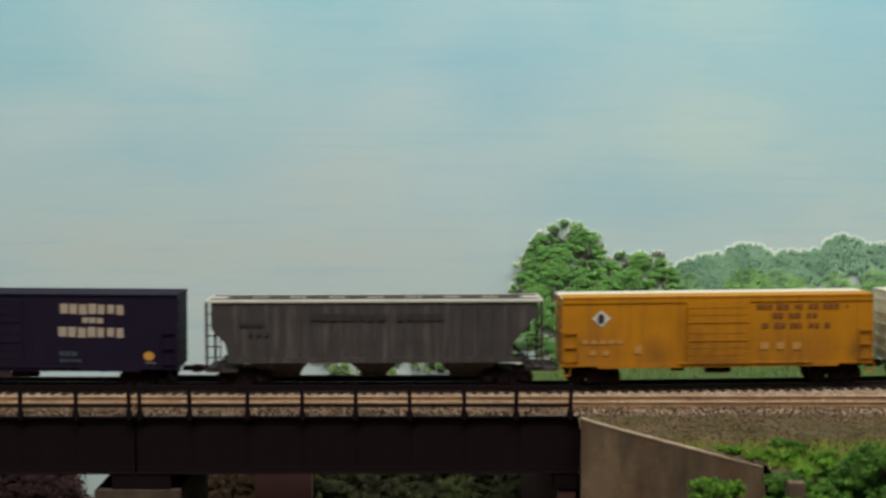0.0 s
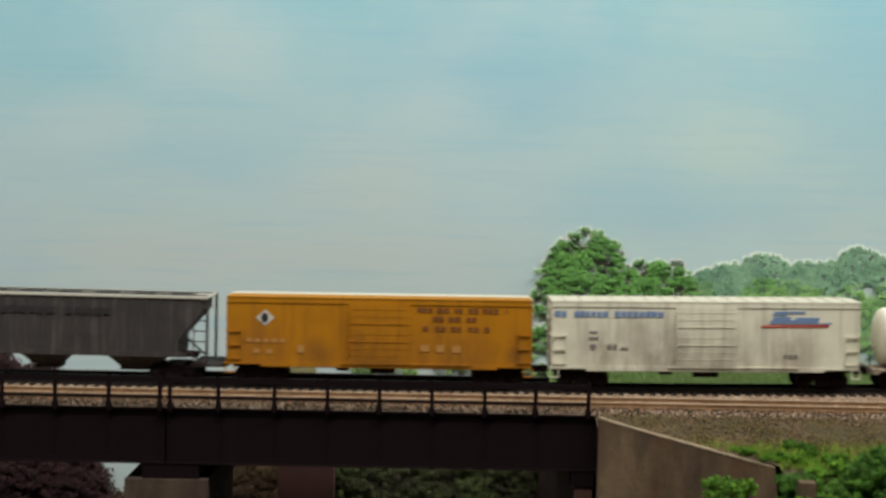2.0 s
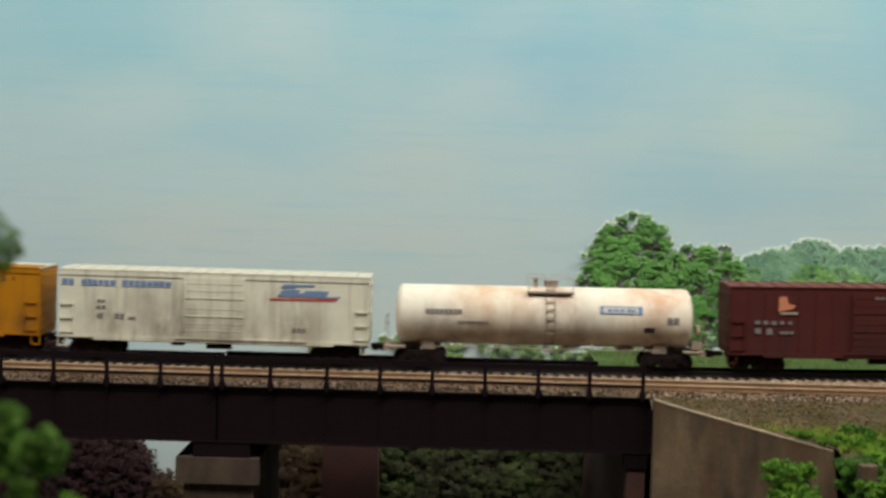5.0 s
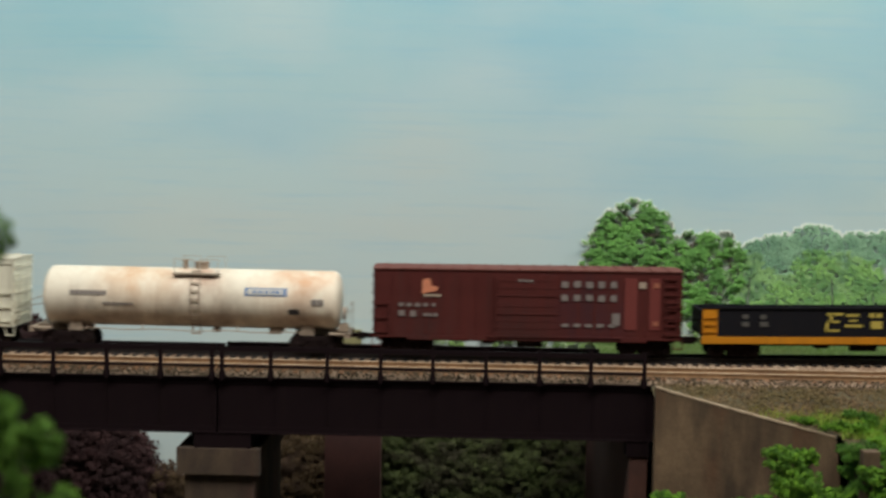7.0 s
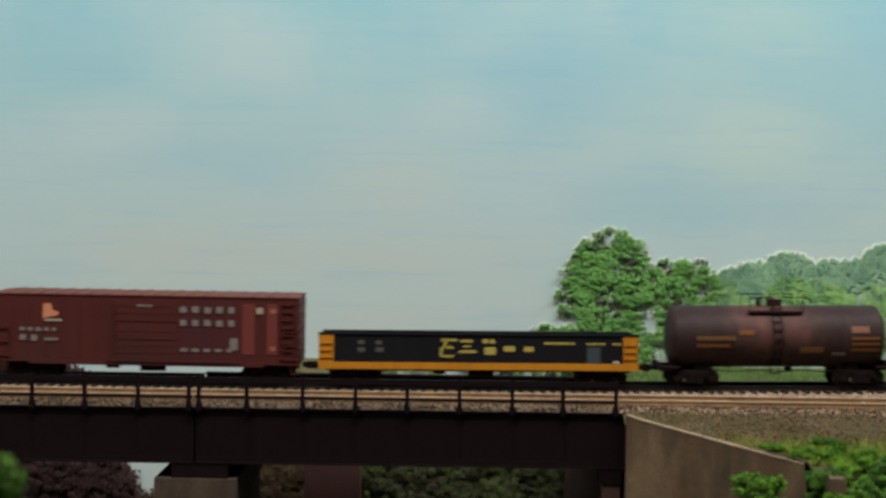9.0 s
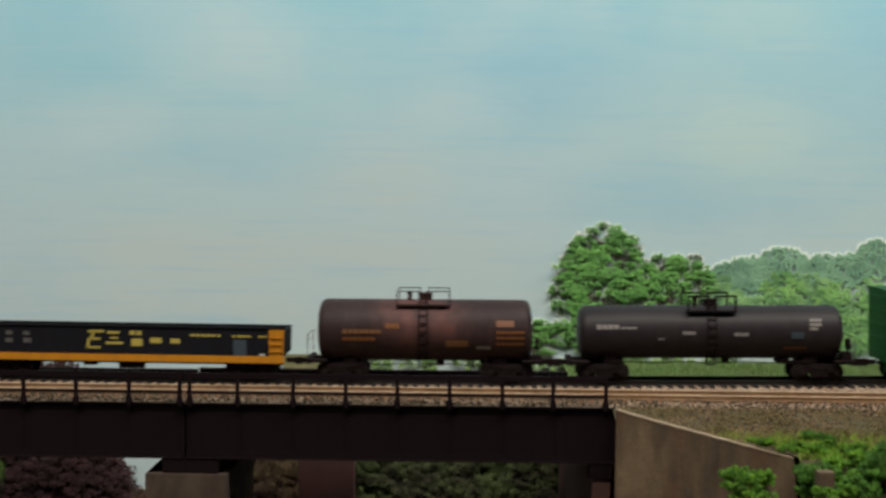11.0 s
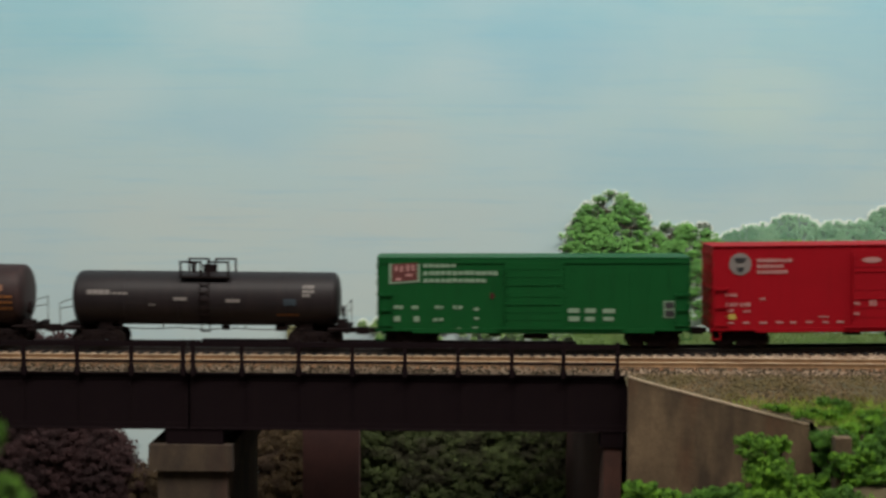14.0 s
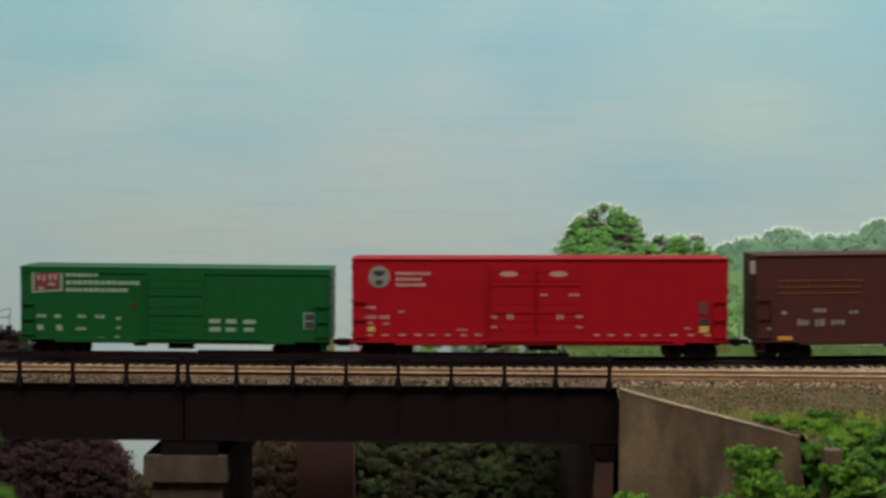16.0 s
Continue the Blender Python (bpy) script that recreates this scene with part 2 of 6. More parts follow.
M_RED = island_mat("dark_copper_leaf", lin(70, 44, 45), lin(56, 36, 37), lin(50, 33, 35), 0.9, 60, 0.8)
M_BARK = rough_mat("grey_brown_bark", lin(92, 82, 70), lin(66, 58, 50), 200, (1, 1, 0.3))
M_PAPER = plain("pale_cut_paper_edge", lin(232, 240, 234), 0.9, 0.1)


# ---- geometry helpers; lengths in millimetres of the model ----
MM = 0.001


def box(bm, x0, x1, y0, y1, z0, z1):
    v = [bm.verts.new((x, y, z)) for x in (x0, x1) for y in (y0, y1) for z in (z0, z1)]
    for f in ((0, 1, 3, 2), (4, 6, 7, 5), (0, 4, 5, 1), (2, 3, 7, 6), (0, 2, 6, 4), (1, 5, 7, 3)):
        bm.faces.new([v[i] for i in f])
    return v


def prism(bm, pts, y0, y1):
    """An outline of (x, z) points drawn out along y."""
    a = [bm.verts.new((x, y0, z)) for x, z in pts]
    b = [bm.verts.new((x, y1, z)) for x, z in pts]
    bm.faces.new(a)
    bm.faces.new(b[::-1])
    for i in range(len(pts)):
        j = (i + 1) % len(pts)
        bm.faces.new((a[i], b[i], b[j], a[j]))


def bar_x(bm, pts, x0, x1):
    """An outline of (y, z) points drawn out along x."""
    a = [bm.verts.new((x0, y, z)) for y, z in pts]
    b = [bm.verts.new((x1, y, z)) for y, z in pts]
    bm.faces.new(a[::-1])
    bm.faces.new(b)
    for i in range(len(pts)):
        j = (i + 1) % len(pts)
        bm.faces.new((a[i], a[j], b[j], b[i]))


def rod(bm, p, q, r, seg=8, r2=None):
    p, q = Vector(p), Vector(q)
    r2 = r if r2 is None else r2
    z = (q - p).normalized()
    x = z.orthogonal().normalized()
    y = z.cross(x)
    rings = []
    for c, rad in ((p, r), (q, r2)):
        rings.append([bm.verts.new(c + rad * (math.cos(2 * math.pi * i / seg) * x + math.sin(2 * math.pi * i / seg) * y)) for i in range(seg)])
    a, b = rings
    for i in range(seg):
        j = (i + 1) % seg
        bm.faces.new((a[i], a[j], b[j], b[i]))
    bm.faces.new(a[::-1])
    bm.faces.new(b)


def bevelled(bm, w, seg=1):
    edges = [e for e in bm.edges if len(e.link_faces) == 2 and e.calc_face_angle(0) > 0.6]
    bmesh.ops.bevel(bm, geom=edges, offset=w, segments=seg, affect="EDGES", profile=0.5)
    return bm


def mesh_of(name, bm, mat, smooth=False):
    bmesh.ops.recalc_face_normals(bm, faces=bm.faces[:])
    bmesh.ops.scale(bm, vec=(MM, MM, MM), verts=bm.verts[:])
    me = bpy.data.meshes.new(name)
    bm.to_mesh(me)
    bm.free()
    me.materials.append(mat)
    if smooth:
        me.shade_smooth()
        me.set_sharp_from_angle(angle=radians(40))
    return me


def part(name, bm, mat, parent=None, label="", smooth=False):
    ob = new(name, mesh_of(name, bm, mat, smooth) if isinstance(bm, bmesh.types.BMesh) else bm)
    ob.parent = parent
    return tagged(ob, label)


def thing(name, label, category, m=None, group="", kind=""):
    ob = new(name)
    ob.empty_display_size = 0.01
    if m is not None:
        ob.matrix_world = m
    return tagged(ob, label, category, group, kind)


def setting(name, bm, mat, label, category):
    return tagged(part(name, bm, mat), label, category, kind="structure")


def raw_mesh(name, verts, faces, mat):
    me = bpy.data.meshes.new(name)
    me.from_pydata((np.asarray(verts) * MM).tolist(), [], faces.tolist() if isinstance(faces, np.ndarray) else faces)
    me.materials.append(mat)
    return me


# ---- room and layout shell ----
def room():
    for name, b in (("wall_north", (-2600, 2600, 420, 480, -1100, 1500)), ("wall_south", (-2600, 2600, -3060, -3000, -1100, 1500)),
                    ("wall_west", (-2660, -2600, -3000, 420, -1100, 1500)), ("wall_east", (2600, 2660, -3000, 420, -1100, 1500))):
        bm = bmesh.new()
        box(bm, *b)
        setting(name, bm, M_ROOM, "plain matt painted wall of the layout room", "wall")
    bm = bmesh.new()
    box(bm, -2660, 2660, -3060, 480, 1500, 1560)
    setting("ceiling", bm, M_ROOM, "plain matt ceiling of the layout room", "ceiling")
    bm = bmesh.new()
    box(bm, -2660, 2660, -3060, 480, -1160, -1100)
    setting("floor", bm, M_FLOOR, "dark grey carpet floor of the layout room", "floor")
    bm = bmesh.new()
    box(bm, -2400, 2400, 200, 212, -180, 700)
    setting("backdrop", bm, M_SKY, "hand-painted pale blue cloudy sky backdrop board", "backdrop")
    bm = bmesh.new()
    box(bm, -2400, 2400, -470, -462, -420, -112)
    setting("trim", bm, M_FASCIA, "dark green painted fascia board of the layout", "fascia")


def ground():
    """Valley floor, and the railway bank beside the bridge."""
    rng = np.random.default_rng(3)
    xs, ys = np.linspace(-2400, 2400, 201), np.linspace(-462, 200, 56)
    verts, faces = [], []
    for j, y in enumerate(ys):
        for i, x in enumerate(xs):
            up = min(max((x + 10) / 60, 0), 1)
            z = -135 + 68 * up * up * (3 - 2 * up)
            if y < -120:
                z = max(z, -112)
            verts.append((x, y, z + 4 * noise.noise((x * 0.02, y * 0.02, 1)) + rng.uniform(-0.6, 0.6)))
    nx = len(xs)
    for j in range(len(ys) - 1):
        for i in range(nx - 1):
            faces.append((j * nx + i, j * nx + i + 1, (j + 1) * nx + i + 1, (j + 1) * nx + i))
    me = raw_mesh("ground", verts, faces, M_VALLEY)
    me.shade_smooth()
    tagged(new("ground", me), "dark scrubby valley floor under the bridge", "ground", kind="structure")
    xs = np.concatenate([np.linspace(4, 180, 60), np.linspace(186, 2400, 80)])
    verts, faces, n = [], [], 40
    for x in xs:
        end = wall_line(x) + 1 if x < 90 else -44 - min(1.0, (x - 90) / 25) * 110
        for k in range(n):
            y = 100 + (end - 100) * k / (n - 1)
            z = bank(y) + 0.8 * noise.noise((x * 0.05, y * 0.05, 3)) * (1 if y < 0 else 0.2)
            verts.append((x, y, z))
    for i in range(len(xs) - 1):
        for k in range(n - 1):
            faces.append((i * n + k, i * n + k + 1, (i + 1) * n + k + 1, (i + 1) * n + k))
    me = raw_mesh("embankment", verts, faces, M_EARTH)
    me.shade_smooth()
    tagged(new("embankment", me), "brown earth and gravel slope beside the railway track", "embankment", kind="structure")
    xs, verts, faces, n = np.linspace(-9, 2400, 200), [], [], 14
    for x in xs:
        for k in range(n):
            y = 100 + 100 * k / (n - 1)
            verts.append((x, y, -2.2 - 3 * (k > 0) + 0.04 * (y - 100) + 1.2 * noise.noise((x * 0.04, y * 0.04, 6)) * (k > 0)))
    for i in range(len(xs) - 1):
        for k in range(n - 1):
            faces.append((i * n + k, i * n + k + 1, (i + 1) * n + k + 1, (i + 1) * n + k))
    tagged(new("field", raw_mesh("field", verts, faces, M_FIELD)), "green grass field behind the railway track", "field", kind="structure")


def wall_line(x):
    return -18 - 27 * (x - 4) / 85


def bank(y):
    if y > 1.2:
        return -0.15 if y < 6 else -1.5
    if y > -50:
        return -0.15 + 0.32 * (y - 1.2)
    return -16.5 + 0.62 * (y + 50)


def leaf_mesh(name, clumps, per, size, mat, seed, flat=1.0, front=0.35, shell=0.3, squash=1.0, face=0.0):
    """Leaves on the outsides of many small clumps (x, y, z, r)."""
    rng = np.random.default_rng(seed)
    c = np.repeat(np.array(clumps, float), per, axis=0)
    n = len(c)
    d = rng.normal(size=(n, 3))
    d[:, 1] -= front * 1.2
    d[:, 2] += front * 0.8
    d /= np.linalg.norm(d, axis=1)[:, None]
    rad = c[:, 3] * (1 - shell * rng.random(n) ** 1.5 + 0.18 * rng.random(n))
    pos = c[:, :3] + d * rad[:, None] * np.array((1, flat, squash))
    nor = d * (1 - face) + face * np.array((0, -0.9, 0.45)) + (0.55 - 0.42 * face) * rng.normal(size=(n, 3))
    nor /= np.linalg.norm(nor, axis=1)[:, None]
    t = np.cross(nor, rng.normal(size=(n, 3)))
    t /= np.linalg.norm(t, axis=1)[:, None]
    b = np.cross(nor, t)
    s = size * rng.uniform(0.6, 1.35, n)[:, None]
    v = np.stack([pos - t * s, pos + b * s * 0.55 + nor * s * 0.2, pos + t * s, pos - b * s * 0.55 + nor * s * 0.2], axis=1).reshape(-1, 3)
    return raw_mesh(name, v, np.arange(4 * n).reshape(-1, 4), mat)


def scatter(ellipses, per_area, r0, r1, y0, y1, seed, edge=0.0):
    """Clump centres strewn over upright ellipses (x, z, rx, rz)."""
    rng = np.random.default_rng(seed)
    out = []
    for x, z, rx, rz in ellipses:
        for _ in range(max(2, int(per_area * rx * rz * 3.14))):
            a, q = rng.uniform(0, 6.283), rng.random() ** (0.5 - edge)
            out.append((x + rx * q * math.cos(a), rng.uniform(y0, y1), z + rz * q * math.sin(a), rng.uniform(r0, r1)))
    return out


def cut_edge(name, clumps, margin, y, parent, label):
    """The pale paper rim left round a cut-out, one small disc behind each clump."""
    bm = bmesh.new()
    for i, (cx, _, cz, r) in enumerate(clumps):
        yy = y - 0.4 * i / len(clumps)
        vs = [bm.verts.new((cx + (r * 1.04 + margin) * math.cos(k * 0.6283), yy, cz + (r * 1.04 + margin) * math.sin(k * 0.6283))) for k in range(10)]
        bm.faces.new(vs)
    return part(name, bm, M_PAPER, parent, label)


def limb(bm, p, q, r0, r1):
    rod(bm, p, q, r0, 7, r1)


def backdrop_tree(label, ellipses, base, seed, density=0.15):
    """A tree in sprays: hollow shade painted into leaves behind, boughs of foliage lit from above before it."""
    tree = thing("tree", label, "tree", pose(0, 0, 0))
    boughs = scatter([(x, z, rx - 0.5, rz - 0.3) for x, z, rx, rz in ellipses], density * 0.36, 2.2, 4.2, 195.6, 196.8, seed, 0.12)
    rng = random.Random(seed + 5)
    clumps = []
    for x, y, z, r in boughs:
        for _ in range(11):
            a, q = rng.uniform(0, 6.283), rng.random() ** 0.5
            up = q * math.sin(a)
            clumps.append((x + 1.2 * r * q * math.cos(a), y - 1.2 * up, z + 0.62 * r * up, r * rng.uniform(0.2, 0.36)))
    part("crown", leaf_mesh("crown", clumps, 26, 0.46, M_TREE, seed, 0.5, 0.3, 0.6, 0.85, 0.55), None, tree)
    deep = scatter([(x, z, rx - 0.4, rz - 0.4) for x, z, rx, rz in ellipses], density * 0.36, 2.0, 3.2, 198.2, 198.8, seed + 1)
    part("inner_crown", leaf_mesh("inner_crown", deep, 36, 0.62, M_TREE_SHADE, seed + 1, 0.08, 0.35, 0.9, 0.8, 0.9), None, tree, "inner foliage with hollow shade put into its colour")
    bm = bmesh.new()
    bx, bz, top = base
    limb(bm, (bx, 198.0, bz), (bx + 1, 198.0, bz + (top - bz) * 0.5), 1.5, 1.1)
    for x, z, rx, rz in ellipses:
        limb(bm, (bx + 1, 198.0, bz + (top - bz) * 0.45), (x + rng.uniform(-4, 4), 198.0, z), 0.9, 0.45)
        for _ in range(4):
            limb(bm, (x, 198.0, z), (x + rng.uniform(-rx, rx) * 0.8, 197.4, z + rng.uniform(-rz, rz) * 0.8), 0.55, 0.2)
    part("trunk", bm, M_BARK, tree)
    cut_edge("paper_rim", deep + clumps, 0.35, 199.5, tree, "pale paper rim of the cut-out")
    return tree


def backdrop_woods():
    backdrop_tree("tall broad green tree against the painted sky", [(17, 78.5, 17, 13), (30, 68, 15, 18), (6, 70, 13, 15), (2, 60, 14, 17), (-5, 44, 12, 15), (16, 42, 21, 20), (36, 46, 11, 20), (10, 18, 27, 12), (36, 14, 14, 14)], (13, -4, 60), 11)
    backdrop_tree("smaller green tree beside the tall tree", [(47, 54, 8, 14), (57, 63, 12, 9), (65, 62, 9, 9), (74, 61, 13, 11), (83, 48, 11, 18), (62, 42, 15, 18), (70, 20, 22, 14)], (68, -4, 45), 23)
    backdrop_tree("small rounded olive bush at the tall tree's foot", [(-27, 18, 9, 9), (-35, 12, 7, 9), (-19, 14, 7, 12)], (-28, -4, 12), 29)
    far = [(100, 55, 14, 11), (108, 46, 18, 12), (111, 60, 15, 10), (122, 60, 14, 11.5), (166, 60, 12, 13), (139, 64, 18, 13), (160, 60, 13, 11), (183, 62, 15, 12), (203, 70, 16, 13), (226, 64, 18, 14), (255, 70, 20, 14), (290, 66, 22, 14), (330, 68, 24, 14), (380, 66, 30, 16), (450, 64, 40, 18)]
    wood = thing("far_wood", "pale green wood along the far ridge, haze put into its colour", "woods", pose(0, 0, 0), kind="stuff")
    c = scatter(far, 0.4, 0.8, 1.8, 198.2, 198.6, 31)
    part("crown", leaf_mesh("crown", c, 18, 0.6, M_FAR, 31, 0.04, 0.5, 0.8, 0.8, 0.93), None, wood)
    arr, bm, last = np.array(c), bmesh.new(), None
    for x in np.arange(84, 480, 0.7):
        dx = np.abs(arr[:, 0] - x)
        on = arr[dx < arr[:, 3] + 0.9]
        if len(on) == 0:
            last = None
            continue
        top = float(np.max(on[:, 2] + 0.9 * on[:, 3]))
        pair = [bm.verts.new((x, 199.2, top - 2.5)), bm.verts.new((x, 199.2, top + 0.75 + 0.35 * noise.noise((x * 0.3, 0, 7))))]
        if last:
            bm.faces.new((last[0], pair[0], pair[1], last[1]))
        last = pair
    part("paper_rim", bm, M_PAPER, wood, "white paper rim of the cut-out")
    low = [(x, 34 + 8 * math.sin(x * 0.09), 16, 18) for x in range(96, 480, 16)]
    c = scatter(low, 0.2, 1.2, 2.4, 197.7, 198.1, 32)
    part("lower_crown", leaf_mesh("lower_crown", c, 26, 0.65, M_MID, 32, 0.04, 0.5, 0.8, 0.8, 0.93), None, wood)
    mid = thing("mid_wood", "fresh green trees below the hazy ridge", "woods", pose(0, 0, 0), kind="stuff")
    e = [(140, 48, 16, 13), (172, 40, 13, 15), (198, 46, 10, 12), (122, 28, 16, 12), (150, 20, 20, 13), (188, 18, 22, 13), (104, 14, 14, 12), (225, 36, 16, 16), (232, 14, 22, 12), (262, 30, 18, 18), (300, 26, 20, 18), (345, 30, 24, 20), (400, 28, 30, 20)]
    c = scatter(e, 0.26, 0.8, 1.8, 197.2, 197.6, 33)
    part("crown", leaf_mesh("crown", c, 18, 0.6, M_FRESH, 33, 0.05, 0.5, 0.6, 0.8, 0.9), None, mid)
    # thin stems added in the shade colour for dark gaps between crowns
    bm, rng = bmesh.new(), random.Random(36)
    for k in range(34):
        x = 96 + 9.5 * k + rng.uniform(-4, 4)
        foot = rng.uniform(-2, 18)
        limb(bm, (x, 197.0, foot), (x + rng.uniform(-2, 2), 197.0, foot + rng.uniform(12, 26)), rng.uniform(0.5, 1.1), 0.25)
    part("stems", bm, M_TREE_SHADE, mid, "thin stems, dark for the shaded gaps between the crowns")
    hedge = thing("hedge", "low pale green hedge at the foot of the sky", "hedge", pose(0, 0, 0), kind="stuff")
    e = [(x, -2 + 4 * math.sin(x * 0.21) + 2 * math.sin(x * 0.07), 7, 6) for x in range(-140, 104, 8)]
    c = scatter(e, 0.05, 2.0, 3.6, 196, 197.5, 34)
    part("crown", leaf_mesh("crown", c, 90, 0.65, M_HEDGE, 34, 0.25, 0.4, 0.6, 0.7, 0.6), None, hedge)
    cut_edge("paper_rim", c, 0.3, 199.5, hedge, "pale paper rim of the cut-out")


def low_woods():
    """Trees on the far bank under the bridge, their dimness put into the leaf colours."""
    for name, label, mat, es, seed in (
            ("shaded_trees", "green trees beyond the bridge with shade put into their colour", M_UNDER, [(-150 + 20 * i, -92 + 6 * (i % 3), 16, 34) for i in range(8)], 41),
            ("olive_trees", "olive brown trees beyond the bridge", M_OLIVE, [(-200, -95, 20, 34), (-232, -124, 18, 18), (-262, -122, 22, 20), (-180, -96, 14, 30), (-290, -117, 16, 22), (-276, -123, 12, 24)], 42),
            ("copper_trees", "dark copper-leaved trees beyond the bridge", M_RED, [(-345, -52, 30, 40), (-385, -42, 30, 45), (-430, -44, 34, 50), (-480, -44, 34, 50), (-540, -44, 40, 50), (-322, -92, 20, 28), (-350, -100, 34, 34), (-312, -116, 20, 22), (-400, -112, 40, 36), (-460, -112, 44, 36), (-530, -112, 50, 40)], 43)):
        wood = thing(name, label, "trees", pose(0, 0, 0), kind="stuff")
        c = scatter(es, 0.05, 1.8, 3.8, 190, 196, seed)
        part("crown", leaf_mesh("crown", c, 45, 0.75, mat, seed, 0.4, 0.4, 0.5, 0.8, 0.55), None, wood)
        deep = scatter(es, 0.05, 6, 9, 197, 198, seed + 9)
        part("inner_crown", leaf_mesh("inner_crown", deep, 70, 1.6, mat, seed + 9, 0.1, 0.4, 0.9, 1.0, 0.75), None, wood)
        cut_edge("paper_rim", c, 0.3, 199.4, wood, "pale paper rim of the cut-out")


# ---- bridge ----
def girder(bm, x0, x1, y0, y1, z0, z1, flange=2.2):
    """A plate girder with flanges, web stiffeners and rivet strips."""
    mid = 0.5 * (y0 + y1)
    box(bm, x0, x1, mid - 0.4, mid + 0.4, z0 + 0.6, z1 - 0.6)
    for z in (z0, z1 - 0.8):
        box(bm, x0, x1, mid - flange, mid + flange, z, z + 0.8)
    for z in (z0 + 0.8, z1 - 3.6):
        box(bm, x0, x1, mid - 0.9, mid + 0.9, z, z + 2.6)
    x = x0 + 1.5
    while x < x1:
        box(bm, x - 0.35, x + 0.35, mid - 0.75, mid + 0.75, z0 + 0.9, z1 - 0.9)
        x += 28.0


POSTS = [0, -28, -54.8, -82.8, -110.6, -138, -166.1, -195.7, -221.3, -226.6, -253.7, -282, -310] + [-310 - 28 * k for k in range(1, 27)]


def bridge():
    b = thing("railway_bridge", "black steel plate-girder railway bridge with pipe railings", "bridge")
    for name, (x0, x1, y0, y1, z0, z1) in (("girder", (-223.5, 6, 0, 4.4, -30, 0)), ("girder", (-2300, -224.5, 0, 4.4, -30, 0)),
                                           ("girder", (-238.5, -11, 115, 119, -30, 2.6)), ("girder", (-2300, -239.5, 115, 119, -30, 1.6))):
        bm = bmesh.new()
        girder(bm, x0, x1, y0, y1, z0, z1)
        part(name, bm, M_STEEL, b)
    bm = bmesh.new()
    box(bm, -2300, 5, 4.6, 114.6, -9, -1.8)
    part("deck", bm, M_STEEL, b, "black steel ballast deck")
    for y in (35, 75):
        bm = bmesh.new()
        box(bm, -2300, -6.5, y, y + 5, -28, -9)
        part("floor_beam", bm, M_STEEL, b)
    for x0, x1 in ((-8, 4), (-236, -206)):
        bm = bmesh.new()
        box(bm, x0, x1, 0.4, 10 if x0 > -50 else 108, -38, -30.1)
        bevelled(bm, 0.5)
        part("bearing", bm, M_STEEL, b)
    post = bmesh.new()
    box(post, -1.0, 1.0, -1.8, -0.4, -1.5, 17.4)
    prism(post, [(-0.9, -0.6), (-1.9, 0.1), (-1.3, 3.4), (1.3, 3.4), (1.9, 0.1), (0.9, -0.6)], -1.6, -0.7)
    post_mesh = mesh_of("post", post, M_STEEL)
    for x in POSTS:
        ob = part("post", post_mesh, None, b)
        ob.location = (x * MM, 0, 0)
        ob.rotation_euler = (0, radians(random.uniform(-0.8, 0.8)), 0)
    for x0, x1 in ((-223.5, 0.6), (-1040, -224.5)):
        for name, z0, z1 in (("handrail", 13.9, 16.6), ("mid_rail", 5.2, 6.8)):
            bm = bmesh.new()
            box(bm, x0, x1, -1.75, -0.65, z0, z1)
            bevelled(bm, 0.25)
            part(name, bm, M_STEEL, b)


